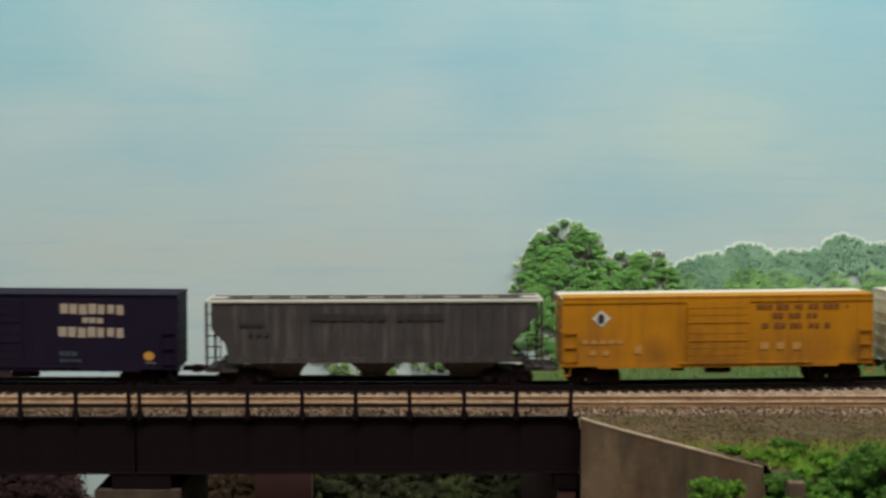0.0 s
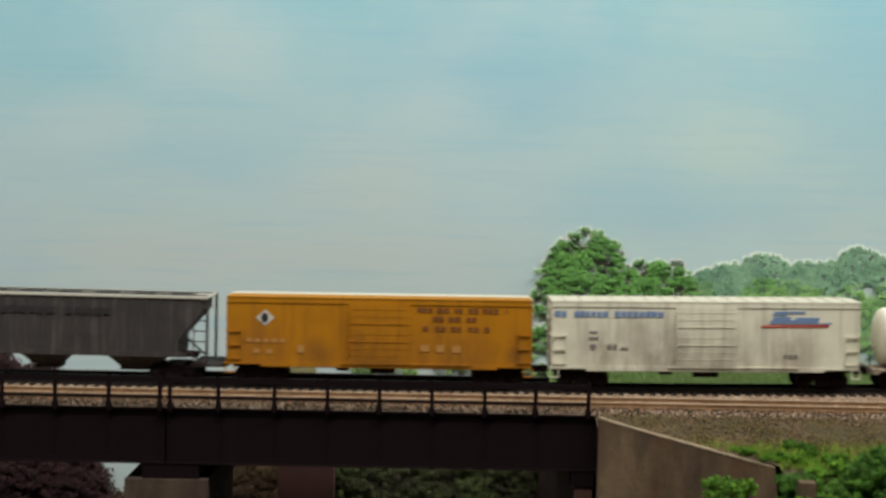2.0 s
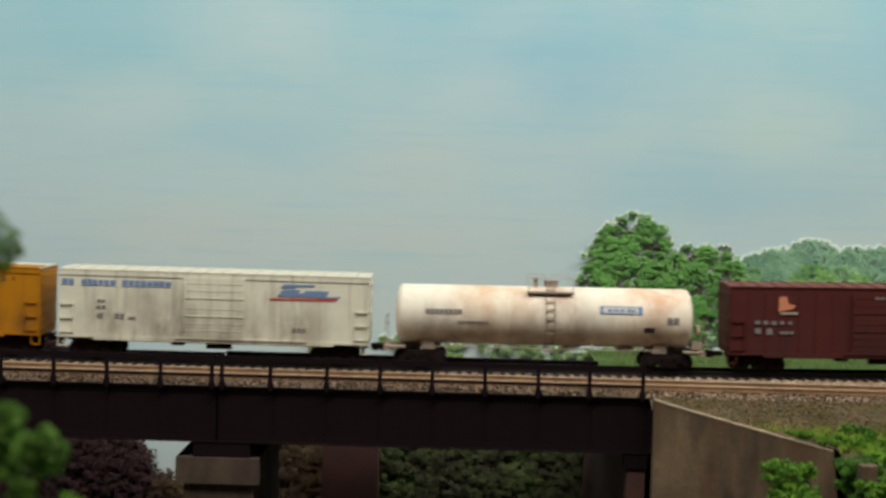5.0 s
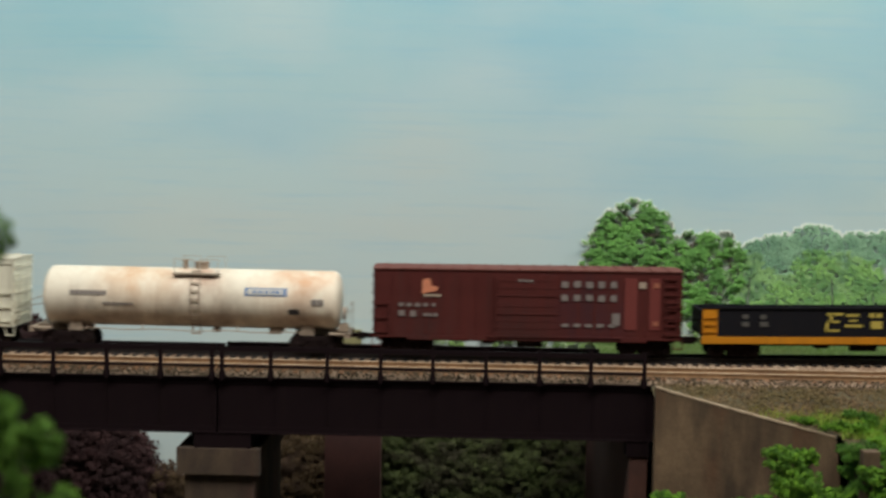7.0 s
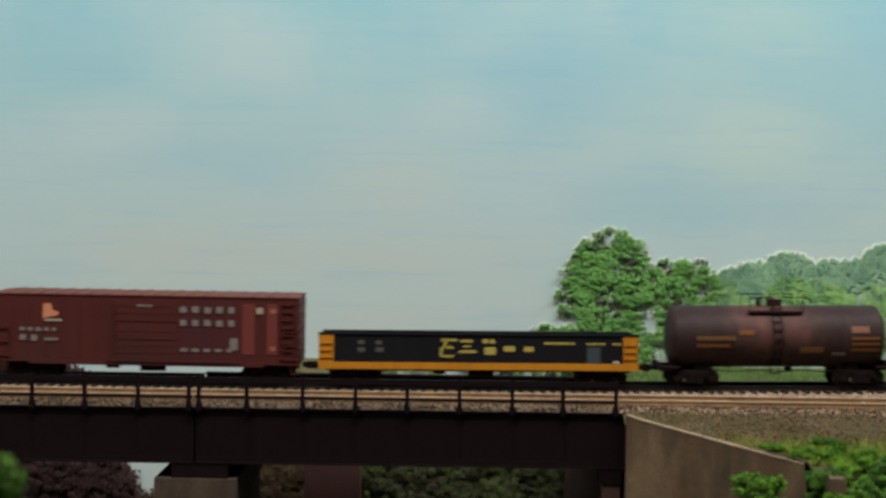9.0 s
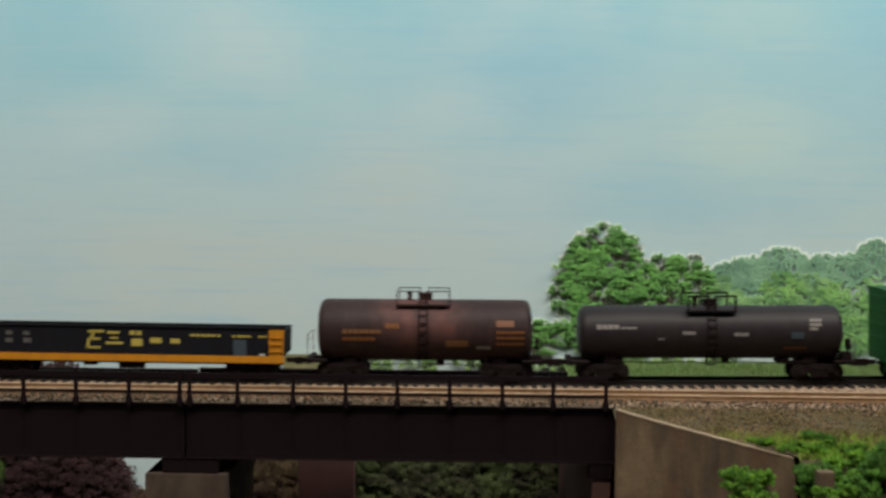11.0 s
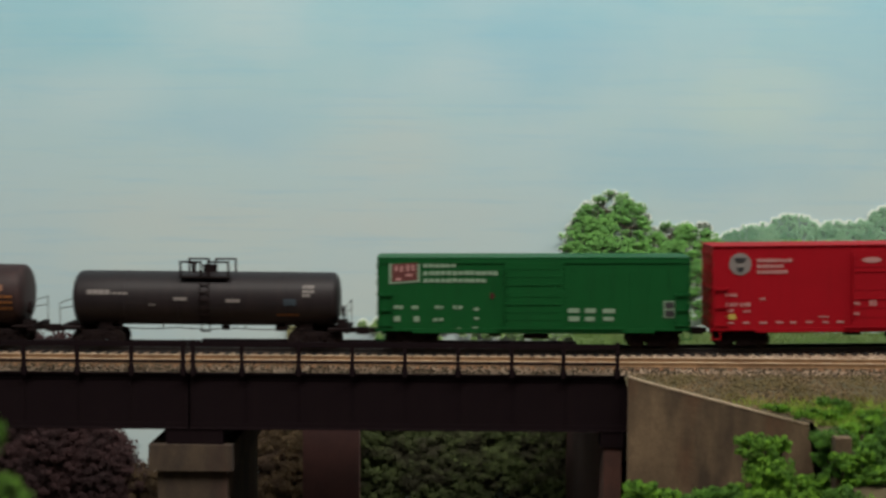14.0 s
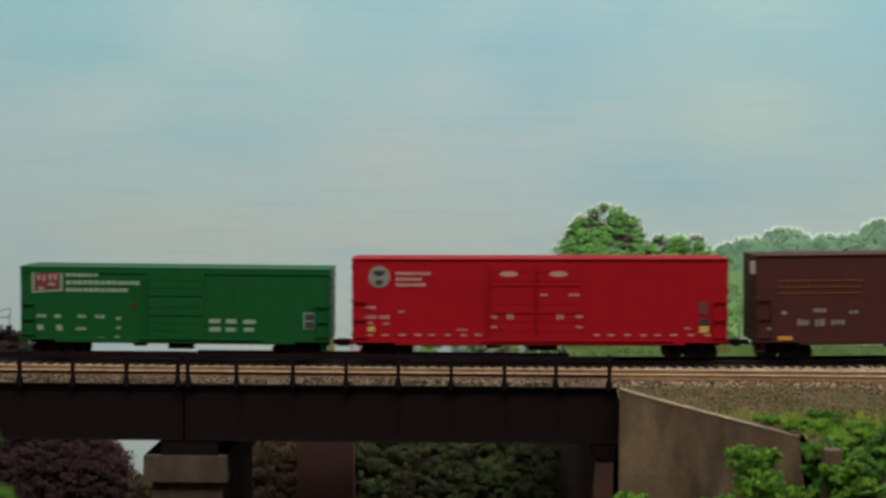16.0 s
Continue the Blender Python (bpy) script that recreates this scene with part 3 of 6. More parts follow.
def concrete():
    bm = bmesh.new()
    bar = [(-6, -140), (-6, -38.2), (3.2, -38.2), (3.2, -140)]
    prism(bm, bar, 1.5, 20)
    bevelled(bm, 0.5)
    abut = thing("abutment", "brown weathered concrete abutment under the bridge end", "abutment", kind="structure")
    part("bridge_seat", bm, M_SEAT, abut)
    bm = bmesh.new()
    v = [bm.verts.new(p) for p in ((-6, 20, -140), (6.5, 20, -140), (6.5, 199, -140), (-10, 199, -140), (-6, 20, -9.2), (6.5, 20, -9.2), (6.5, 199, -9.2), (-10, 199, -9.2))]
    for f in ((0, 3, 2, 1), (4, 5, 6, 7), (0, 1, 5, 4), (1, 2, 6, 5), (2, 3, 7, 6), (3, 0, 4, 7)):
        bm.faces.new([v[i] for i in f])
    part("breast_wall", bm, M_DARKPIER, abut)
    # the flared wing wall, its coping lighter to put in the lit top face
    wing = thing("wing_wall", "stained brown concrete wing wall, lit top put into its pale coping", "retaining wall", kind="structure")
    for name, mat, drop, lift, out in (("wall_face", M_CONC, -130, -0.6, 0.0), ("coping", M_CONC_TOP, -0.6, 0.2, 0.3)):
        bm = bmesh.new()
        n, rows = 22, []
        for k in range(n + 1):
            x = 4 + 85 * k / n
            top = 2.2 - 18.4 * (k / n) ** 0.93
            y = wall_line(x)
            wob = 0.12 * math.sin(k * 2.3)
            lo = top + (drop if name == "coping" else drop - top)
            lean = 0.0 if name == "coping" else 3.0
            xl = x if name == "coping" else x + 13.0 * (k / n) ** 3
            rows.append([bm.verts.new(p) for p in ((xl, y - out - lean, lo), (x, y - out, top + lift + wob), (x, y + 5, top + lift + wob), (xl, y + 5, lo))])
        for a, c in zip(rows, rows[1:]):
            for i in range(4):
                j = (i + 1) % 4
                bm.faces.new((a[i], c[i], c[j], a[j]))
        bm.faces.new(rows[0])
        bm.faces.new(rows[-1][::-1])
        part(name, bm, mat, wing)
    bm = bmesh.new()
    box(bm, 93, 100.5, -78, -71, -90, -16.5)
    bevelled(bm, 1.4, 2)
    tagged(part("low_wall", bm, M_CONC), "low broken piece of pale concrete wall among bushes", "retaining wall", kind="structure")
    pier = thing("bridge_pier", "brown concrete bridge pier with a wide cap", "pier", kind="structure")
    bm = bmesh.new()
    box(bm, -245, -201, -1, 118, -52, -38.1)
    bevelled(bm, 1.2, 2)
    part("pier_cap", bm, M_PIER, pier)
    bm = bmesh.new()
    box(bm, -241, -204.5, 2, 115, -140, -52)
    bevelled(bm, 1.0, 2)
    part("pier_shaft", bm, M_PIER, pier)
    for x in (-700, -1200, -1700, -2250):
        copy_thing(pier, pose((x + 223) * MM, 0, 0))
    # flat-topped tan block added behind the rear track
    bm = bmesh.new()
    box(bm, -197, -162, 197, 199, -140, 1.2)
    bevelled(bm, 0.6)
    tagged(part("tan_block", bm, M_TAN), "flat-topped tan block added behind the rear track", "wall", kind="structure")
    bm = bmesh.new()
    box(bm, -182, -146, 160, 172, -140, -30)
    bevelled(bm, 1.0)
    tagged(part("pillar", bm, M_DARKPIER), "dark brown square pillar behind the bridge", "pillar", kind="structure")


# ---- track ----
def sag(x):
    """The rear line dips over the bridge and climbs gently beyond it; metres."""
    u = min(max(x, -0.45), 0.3) + 0.18
    return 0.025 * u * u + 0.0225 * (max(x, 0.3) - 0.3) - 0.0135 * (min(x, -0.45) + 0.45) - 0.0003


def bent(me, near, far):
    """Lift a mesh along the line's grade, none of it before near, all of it behind far (mm)."""
    for v in me.vertices:
        u = min(max((v.co.y / MM - near) / (far - near), 0), 1)
        v.co.z += u * sag(v.co.x)
    return me


GRADE = (26.0, 60.0)


def track(label, yc, rail_mat, head_mat, tie_mat, seed):
    tr = thing("railway_track", label, "track", group="parallel railway tracks", kind="structure")
    profile = [(-1.2, 2.5), (1.2, 2.5), (1.2, 2.9), (0.35, 3.1), (0.35, 4.1), (0.55, 4.3), (0.55, 5.0), (-0.55, 5.0), (-0.55, 4.3), (-0.35, 4.1), (-0.35, 3.1), (-1.2, 2.9)]
    lift = min(max((yc - GRADE[0]) / (GRADE[1] - GRADE[0]), 0), 1)
    stations = [-2300] + list(range(-450, 330, 20)) + [2300]
    for side in (-8.25 - 0.55, 8.25 + 0.55):
        bm = bmesh.new()
        rings = [[bm.verts.new((x, yc + side + y, z + lift * sag(x * MM) / MM)) for y, z in profile] for x in stations]
        for a, b in zip(rings, rings[1:]):
            for i in range(len(profile)):
                j = (i + 1) % len(profile)
                bm.faces.new((a[i], a[j], b[j], b[i]))
        rail = part("rail", bm, rail_mat, tr)
        bm = bmesh.new()
        head = [(-0.5, 4.95), (-0.5, 5.12), (0.5, 5.12), (0.5, 4.95)]
        rings = [[bm.verts.new((x, yc + side + y, z + lift * sag(x * MM) / MM)) for y, z in head] for x in stations]
        for a, b in zip(rings, rings[1:]):
            for i in range(4):
                bm.faces.new((a[i], a[(i + 1) % 4], b[(i + 1) % 4], b[i]))
        part("railhead", bm, head_mat, rail, "worn running surface")
    rng = random.Random(seed)
    bm = bmesh.new()
    box(bm, -1.25, 1.25, -15, 15, 0, 2.5)
    bevelled(bm, 0.2)
    tie = mesh_of("tie", bm, tie_mat)
    x = -440.0
    while x < 330:
        ob = part("tie", tie, None, tr)
        ob.location = (x * MM, (yc + rng.uniform(-0.6, 0.6)) * MM, rng.uniform(-0.1, 0.0) * MM + lift * sag(x * MM))
        ob.rotation_euler = (0, 0, radians(rng.uniform(-1.5, 1.5)))
        x += 6.1 + rng.uniform(-0.25, 0.25)
    bm = bmesh.new()
    for a, b in ((-2290, -440), (332, 2290)):
        for k in range(int((b - a) / 6.1)):
            z = lift * sag((a + 6.1 * k) * MM) / MM
            box(bm, a + 6.1 * k - 1.2, a + 6.1 * k + 1.2, yc - 15, yc + 15, z, z + 2.45)
    tagged(part("far_ties", bm, tie_mat, tr), kind="stuff")


def stones(name, pts, r0, r1, mat, seed):
    rng = np.random.default_rng(seed)
    n = len(pts)
    base = np.array([(1, 0, 0), (-1, 0, 0), (0, 1, 0), (0, -1, 0), (0, 0, 0.8), (0, 0, -0.8)], float)
    v = base[None] * rng.uniform(0.6, 1.25, (n, 6, 1)) + rng.normal(scale=0.18, size=(n, 6, 3))
    ang = rng.uniform(0, 6.283, n)
    c, s = np.cos(ang)[:, None], np.sin(ang)[:, None]
    v = np.stack([v[..., 0] * c - v[..., 1] * s, v[..., 0] * s + v[..., 1] * c, v[..., 2]], axis=2)
    v = v * rng.uniform(r0, r1, (n, 1, 1)) + np.asarray(pts)[:, None, :]
    tri = np.array([(0, 2, 4), (2, 1, 4), (1, 3, 4), (3, 0, 4), (2, 0, 5), (1, 2, 5), (3, 1, 5), (0, 3, 5)])
    f = (np.arange(n)[:, None, None] * 6 + tri[None]).reshape(-1, 3)
    return raw_mesh(name, v.reshape(-1, 3), f, mat)


def ballast():
    bm = bmesh.new()
    profile = [(1.2, 0.05), (4.6, 0.7), (8, 2.2), (26, 2.2), (38, 1.9), (47, 1.2), (57, 1.5), (88, 1.5), (98, -1.7), (4.7, -1.7)]
    rings = [[bm.verts.new((x, y, z)) for y, z in profile] for x in [-2300] + list(range(-460, 340, 20)) + [2300]]
    for a, b in zip(rings, rings[1:]):
        for i in range(len(profile)):
            j = (i + 1) % len(profile)
            bm.faces.new((a[i], a[j], b[j], b[i]))
    bed = thing("ballast", "pale crushed-stone ballast between the tracks", "ballast", kind="stuff")
    part("ballast_bed", bent(mesh_of("ballast_bed", bm, M_BED), *GRADE), None, bed)
    rng = np.random.default_rng(5)
    n = 52000
    x, y = rng.uniform(-450, 340, n), rng.uniform(1.4, 99, n)
    z = np.where(y < 9, 0.1 + 0.31 * (y - 1.4), np.where(y > 88, 1.3 - 0.3 * (y - 88), np.where(y < 41, 2.15, 1.2))) + rng.uniform(-0.2, 0.5, n)
    edge = y < 16 + 9 * rng.random(n) ** 2
    part("stones", bent(stones("stones", np.stack([x, y, z], 1)[~edge], 0.4, 0.8, M_STONE, 6), *GRADE), None, bed)
    part("shoulder_stones", stones("shoulder_stones", np.stack([x, y, z], 1)[edge], 0.4, 0.8, M_SHOULDER, 7), None, bed, "dark brown shoulder stones")
    n = 15000
    x, y = rng.uniform(5, 340, n), 4 - 52 * rng.random(n) ** 1.3
    keep = (x > 90) | (y > -18 - 27 * (x - 4) / 85 + 2.5)
    x, y = x[keep], y[keep]
    z = -0.15 + 0.32 * (np.minimum(y, 1.2) - 1.2) + rng.uniform(-0.2, 0.5, len(x))
    sl = tagged(new("slope_gravel", stones("slope_gravel", np.stack([x, y, z], 1), 0.5, 1.2, M_SLOPESTONE, 8)), "brown gravel scattered down the bank", "gravel", kind="stuff")


def blades(name, pts, h, mat, seed, lean=0.5):
    rng = np.random.default_rng(seed)
    n = len(pts)
    p = np.asarray(pts, float)
    a = rng.uniform(0, 6.283, n)
    w = np.stack([np.cos(a), np.sin(a), np.zeros(n)], 1) * (0.22 * rng.uniform(0.6, 1.5, n))[:, None]
    tip = p + np.stack([rng.normal(scale=lean, size=n), rng.normal(scale=lean, size=n), np.ones(n)], 1) * (h * rng.uniform(0.5, 1.4, n))[:, None]
    v = np.stack([p - w, p + w, tip], 1).reshape(-1, 3)
    return raw_mesh(name, v, np.arange(3 * n).reshape(-1, 3), mat)


def greenery():
    rng = np.random.default_rng(9)
    n = 26000
    x, y = rng.uniform(-8, 360, n), rng.uniform(101, 197, n)
    tagged(new("field_grass", blades("field_grass", np.stack([x, y, np.full(n, -5.5) + 0.04 * (y - 100)], 1), 2.6, M_GRASS, 10)), "short fresh green grass on the field", "grass", kind="stuff")
    n = 5200
    x, y = rng.uniform(50, 340, n), rng.uniform(-44, -20, n)
    keep = (x > 92) | (y > -18 - 27 * (x - 4) / 85 + 5)
    x, y = x[keep], y[keep]
    tagged(new("dry_grass", blades("dry_grass", np.stack([x, y, -0.15 + 0.32 * (y - 1.2)], 1), 2.4, M_DRY, 12)), "dry yellow-brown grass on the bank", "grass", kind="stuff")
    n = 16000
    x, y = rng.uniform(55, 350, n), -26 - 30 * rng.random(n) ** 0.7
    keep = ((x > 91) | (y > -18 - 27 * (x - 4) / 85 + 4)) & (y > -50)
    x, y = x[keep], y[keep]
    tagged(new("bank_turf", blades("bank_turf", np.stack([x, y, -0.15 + 0.32 * (y - 1.2)], 1), 3.0, M_TURF, 13)), "fresh yellow-green turf low on the bank", "grass", kind="stuff")
    def bush(label, spots, mat, per, size, seed):
        b = thing("bush", label, "bush", group="bushes on the bank")
        c = []
        r = random.Random(seed)
        for x, y, z, rad in spots:
            for _ in range(int(30 + rad * 6.5)):
                a, q, t = r.uniform(0, 6.283), r.random() ** 0.5, r.uniform(-0.5, 0.8)
                c.append((x + rad * q * math.cos(a), y + rad * 0.7 * q * math.sin(a), z + rad * t * (1 - 0.5 * q), rad * r.uniform(0.08, 0.19)))
        part("leaves", leaf_mesh("leaves", c, int(per * 0.75), size * 0.62, mat, seed, 1.0, 0.2), None, b)
        bm = bmesh.new()
        for x, y, z, rad in spots:
            for _ in range(5):
                limb(bm, (x, y + 2, z - rad * 1.6), (x + r.uniform(-rad, rad) * 0.7, y, z + r.uniform(-0.3, 0.5) * rad), 0.5, 0.2)
        part("stem", bm, M_BARK, b)
    bush("rounded bright green bush before the wing wall", [(60, -62, -25, 10), (70, -60, -24, 7), (66, -66, -36, 12), (74, -67, -42, 9), (60, -68, -46, 10)], M_BUSH, 120, 0.85, 51)
    bush("low green bush at the foot of the wing wall", [(6, -62, -47, 9), (16, -64, -50, 8)], M_BUSH, 110, 0.85, 52)
    bush("low green bush at the foot of the wing wall", [(38, -62, -50, 9), (50, -66, -48, 9), (28, -66, -52, 8)], M_BUSH_DARK, 110, 0.85, 53)
    bush("dark bush behind the end of the wall", [(93, -52, -22, 6), (94, -54, -32, 6), (94, -64, -38, 6), (95, -62, -27, 4)], M_BUSH_DARK, 100, 0.8, 54)
    bush("spreading dark green bush at the end of the bank", [(112, -70, -28, 13), (126, -66, -16, 12), (138, -64, -10, 12), (124, -76, -40, 14), (104, -76, -42, 10), (142, -78, -32, 14)], M_BUSH_DARK, 120, 0.9, 55)
    bush("spreading green bush further along the bank", [(165, -62, -10, 14), (185, -66, -14, 15), (205, -64, -10, 14), (165, -80, -34, 16), (195, -84, -36, 18)], M_BUSH, 120, 0.9, 56)
    bush("bright green bushes spreading down the bank", [(98, -58, -24, 6), (108, -56, -18, 7), (120, -54, -15, 7), (132, -54, -14, 8), (146, -52, -12, 8), (90, -66, -42, 9), (80, -72, -48, 10)], M_BUSH, 110, 0.85, 60)
    bush("low green bush at the foot of the wing wall", [(58, -72, -50, 10), (46, -74, -54, 9), (70, -76, -52, 10)], M_BUSH, 110, 0.85, 63)
    r = random.Random(5)
    for k in range(9):
        x, y = 95 + 13 * k, -58 - r.uniform(0, 10)
        bush("green bush on the steep end of the bank", [(x + r.uniform(-5, 5), y - 12 * j, -24 - 11 * j + r.uniform(-3, 3), r.uniform(7, 10)) for j in range(3)], M_BUSH if k % 3 else M_BUSH_DARK, 100, 0.85, 80 + k)
    bush("green bush leaning on the low wall", [(104, -80, -25, 6), (101, -81, -36, 6), (97, -82, -29, 5.5), (93, -81, -25, 4), (110, -82, -33, 7)], M_BUSH, 100, 0.85, 64)
    bush("small dark bush on the grassy bank", [(100, -30, -8, 4), (106, -31, -8.5, 3.5), (110, -32, -9, 3)], M_BUSH_DARK, 90, 0.7, 57)
    bush("bright green low turf on the bank", [(72, -33, -10.5, 3), (80, -35, -11.5, 3.4), (88, -37, -12.5, 3.6), (96, -40, -13.5, 4), (104, -43, -14.5, 4.2), (112, -44, -15, 4), (84, -40, -13.5, 3), (76, -36, -10.5, 3.5), (92, -41, -12.5, 4.5), (100, -43, -13, 5), (116, -43, -13, 5), (108, -38, -11, 4)], M_BUSH, 100, 0.7, 58)
    bush("bright green low turf on the bank", [(122, -42, -12, 4.5), (134, -44, -13, 5), (148, -46, -14, 5), (162, -44, -13, 5), (178, -46, -13, 5)], M_BUSH, 100, 0.7, 59)


def near_tree():
    """The out-of-focus tree at the front edge of the layout."""
    tree = thing("tree", "bright green foliage tree at the layout's front edge", "tree")
    r = random.Random(61)
    spots = [(-226.4, -345, 33, 15), (-232, -345, 13, 22), (-214, -345, 11, 13), (-222, -345, 43, 7), (-212.4, -344, 37, 6), (-205, -346, 19, 7), (-240, -345, 90, 16), (-229, -345, 92, 9), (-250, -345, 60, 14)]
    c = []
    for x, y, z, rad in spots:
        for _ in range(int(14 + rad * 3.5)):
            a, q = r.uniform(0, 6.283), r.random() ** 0.5
            c.append((x + rad * q * math.cos(a), y + r.uniform(-0.5, 0.5) * rad, z + rad * q * math.sin(a), r.uniform(1.0, 2.4)))
    part("crown", leaf_mesh("crown", c, 40, 0.8, M_NEARTREE, 61, 1.0, 0.1), None, tree)
    bm = bmesh.new()
    limb(bm, (-252, -345, -116), (-248, -345, 60), 3.2, 1.8)
    limb(bm, (-248, -345, 60), (-242, -345, 100), 1.8, 0.8)
    for x, y, z, rad in spots:
        limb(bm, (-249, -345, min(z, 60) - 6), (x, y, z), 0.9, 0.4)
    part("trunk", bm, M_BARK, tree)


room()
ground()
bridge()
concrete()
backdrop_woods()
low_woods()
greenery()
near_tree()


# ---- the train ----
P_YELLOW = paint("faded_orange_yellow_paint", (0.43, 0.175, 0.006, 1), (0.15, 0.065, 0.018, 1), 0.45, 0.35, stains_and_shade=(((0.052, -0.0172, 0.017), 0.014, (0.2, 0.085, 0.016, 1)), ((0.085, -0.0172, 0.016), 0.03, (0.16, 0.065, 0.014, 1)), ((0.02, -0.0172, 0.022), 0.024, (0.24, 0.10, 0.02, 1)), ((0.13, -0.0172, 0.016), 0.03, (0.2, 0.085, 0.018, 1)), ((0.165, -0.0172, 0.02), 0.016, (0.2, 0.085, 0.018, 1))))
P_CREAM = paint("dirty_white_paint", (0.71, 0.69, 0.565, 1), (0.2, 0.17, 0.12, 1), 0.55, 0.3, stains_and_shade=(((0.066, -0.0172, 0.019), 0.026, (0.2, 0.16, 0.12, 1)), ((0.096, -0.0172, 0.017), 0.026, (0.24, 0.2, 0.15, 1)), ((0.03, -0.0172, 0.022), 0.024, (0.34, 0.3, 0.23, 1)), ((0.136, -0.0172, 0.019), 0.028, (0.3, 0.25, 0.19, 1)), ((0.052, -0.0172, 0.034), 0.016, (0.4, 0.36, 0.29, 1))))
P_ROOFPALE = paint("galvanised_roof", (0.62, 0.58, 0.47, 1), (0.3, 0.25, 0.18, 1), 0.15, 0.15, 0.5)
# first spot puts a purple-dark reflection into the paint, with dirt
P_BROWN = paint("oxide_brown_paint", (0.080, 0.0175, 0.0155, 1), (0.04, 0.022, 0.02, 1), 0.45, 0.4, stains_and_shade=(((0.125, -0.0172, 0.026), 0.028, (0.045, 0.019, 0.026, 1)), ((0.028, -0.0172, 0.018), 0.022, (0.05, 0.021, 0.02, 1)), ((0.085, -0.0172, 0.016), 0.026, (0.042, 0.018, 0.017, 1))))
P_OXROOF = paint("faded_oxide_roof", (0.145, 0.046, 0.036, 1), (0.12, 0.05, 0.04, 1), 0.3, 0.3)
P_GREEN = paint("leaf_green_paint", (0.005, 0.070, 0.0165, 1), (0.007, 0.034, 0.012, 1), 0.3, 0.25, 0.5)
P_REDCAR = paint("bright_red_paint", (0.285, 0.0042, 0.0105, 1), (0.17, 0.006, 0.009, 1), 0.25, 0.2, 0.6, gloss=0.12)
P_MAROON = paint("maroon_brown_paint", (0.060, 0.017, 0.015, 1), (0.04, 0.016, 0.014, 1), 0.25, 0.3)
P_NAVY = paint("dark_navy_paint", (0.0105, 0.0068, 0.0195, 1), (0.026, 0.016, 0.022, 1), 0.3, 0.3, 0.7, gloss=0.12)
P_GREY = paint("grimy_grey_paint", (0.050, 0.044, 0.043, 1), (0.135, 0.118, 0.11, 1), 0.75, 0.55, 0.75)
P_PALEEDGE = paint("worn_pale_grey_edge", (0.5, 0.47, 0.4, 1), (0.2, 0.17, 0.14, 1), 0.3, 0.3)
P_GONDOLA = paint("dark_slate_paint", (0.009, 0.009, 0.012, 1), (0.02, 0.015, 0.012, 1), 0.3, 0.3, 0.85, gloss=0.1)
P_GONYELLOW = paint("worn_amber_trim", (0.50, 0.20, 0.012, 1), (0.16, 0.07, 0.02, 1), 0.4, 0.4)
# last four spots put bottom grime and underside shade into one dark tint
P_TANKWHITE = paint("chalky_white_tank", (0.80, 0.74, 0.62, 1), (0.42, 0.27, 0.17, 1), 0.28, 0.1, 0.5, stains_and_shade=(((0.088, -0.012, 0.045), 0.024, (0.42, 0.23, 0.15, 1)), ((0.055, -0.008, 0.045), 0.034, (0.62, 0.36, 0.19, 1)), ((0.148, -0.010, 0.044), 0.032, (0.62, 0.34, 0.19, 1)), ((0.03, -0.016, 0.012), 0.034, (0.24, 0.19, 0.15, 1)), ((0.1, -0.016, 0.010), 0.036, (0.24, 0.18, 0.14, 1)), ((0.15, -0.016, 0.011), 0.03, (0.26, 0.19, 0.15, 1)), ((0.065, -0.016, 0.010), 0.03, (0.24, 0.19, 0.15, 1))))
P_TANKFRAME = paint("grimy_tan_frame", (0.34, 0.27, 0.21, 1), (0.08, 0.05, 0.04, 1), 0.4, 0.4)
P_TANKBROWN = paint("dark_brown_tank", (0.031, 0.0175, 0.0175, 1), (0.10, 0.05, 0.045, 1), 0.35, 0.4, 0.55, stains_and_shade=(((0.056, -0.014, 0.042), 0.028, (0.16, 0.065, 0.055, 1)), ((0.076, -0.014, 0.034), 0.016, (0.12, 0.048, 0.04, 1))))
P_TANKBLACK = paint("brown_black_tank", (0.018, 0.0135, 0.015, 1), (0.045, 0.03, 0.028, 1), 0.3, 0.3, 0.5, gloss=0.22)
P_TRUCK = paint("grimy_black_truck", (0.0135, 0.0085, 0.0088, 1), (0.03, 0.016, 0.013, 1), 0.3, 0.4, 0.85, gloss=0.08)
P_TRUCKRUST = paint("rusty_brown_truck", (0.035, 0.016, 0.014, 1), (0.06, 0.03, 0.02, 1), 0.3, 0.4, 0.8)
P_WHEEL = paint("dark_wheel_steel", (0.022, 0.014, 0.013, 1), (0.05, 0.028, 0.02, 1), 0.3, 0.3, 0.6, 0.2, gloss=0.15)
D_WHITE = plain("white_lettering", (0.55, 0.54, 0.5, 1), 0.7, 0.5)
D_FAINT = plain("faded_lettering", (0.42, 0.21, 0.05, 1), 0.7, 0.4)
D_GREYT = plain("grey_lettering", (0.19, 0.165, 0.155, 1), 0.7, 0.5)
D_BROWN = plain("dark_brown_lettering", (0.17, 0.055, 0.006, 1), 0.7, 0.4)
D_BLUE = plain("blue_lettering", (0.15, 0.23, 0.40, 1), 0.7, 0.3)
D_RED = plain("red_stripe", (0.45, 0.05, 0.04, 1), 0.7, 0.3)
D_AMBER = plain("amber_lettering", (0.50, 0.24, 0.03, 1), 0.7, 0.4)
D_DIMAMBER = plain("worn_amber_lettering", (0.15, 0.062, 0.016, 1), 0.7, 0.6)
D_DIMORANGE = plain("worn_orange_panel", (0.19, 0.08, 0.042, 1), 0.7, 0.5)
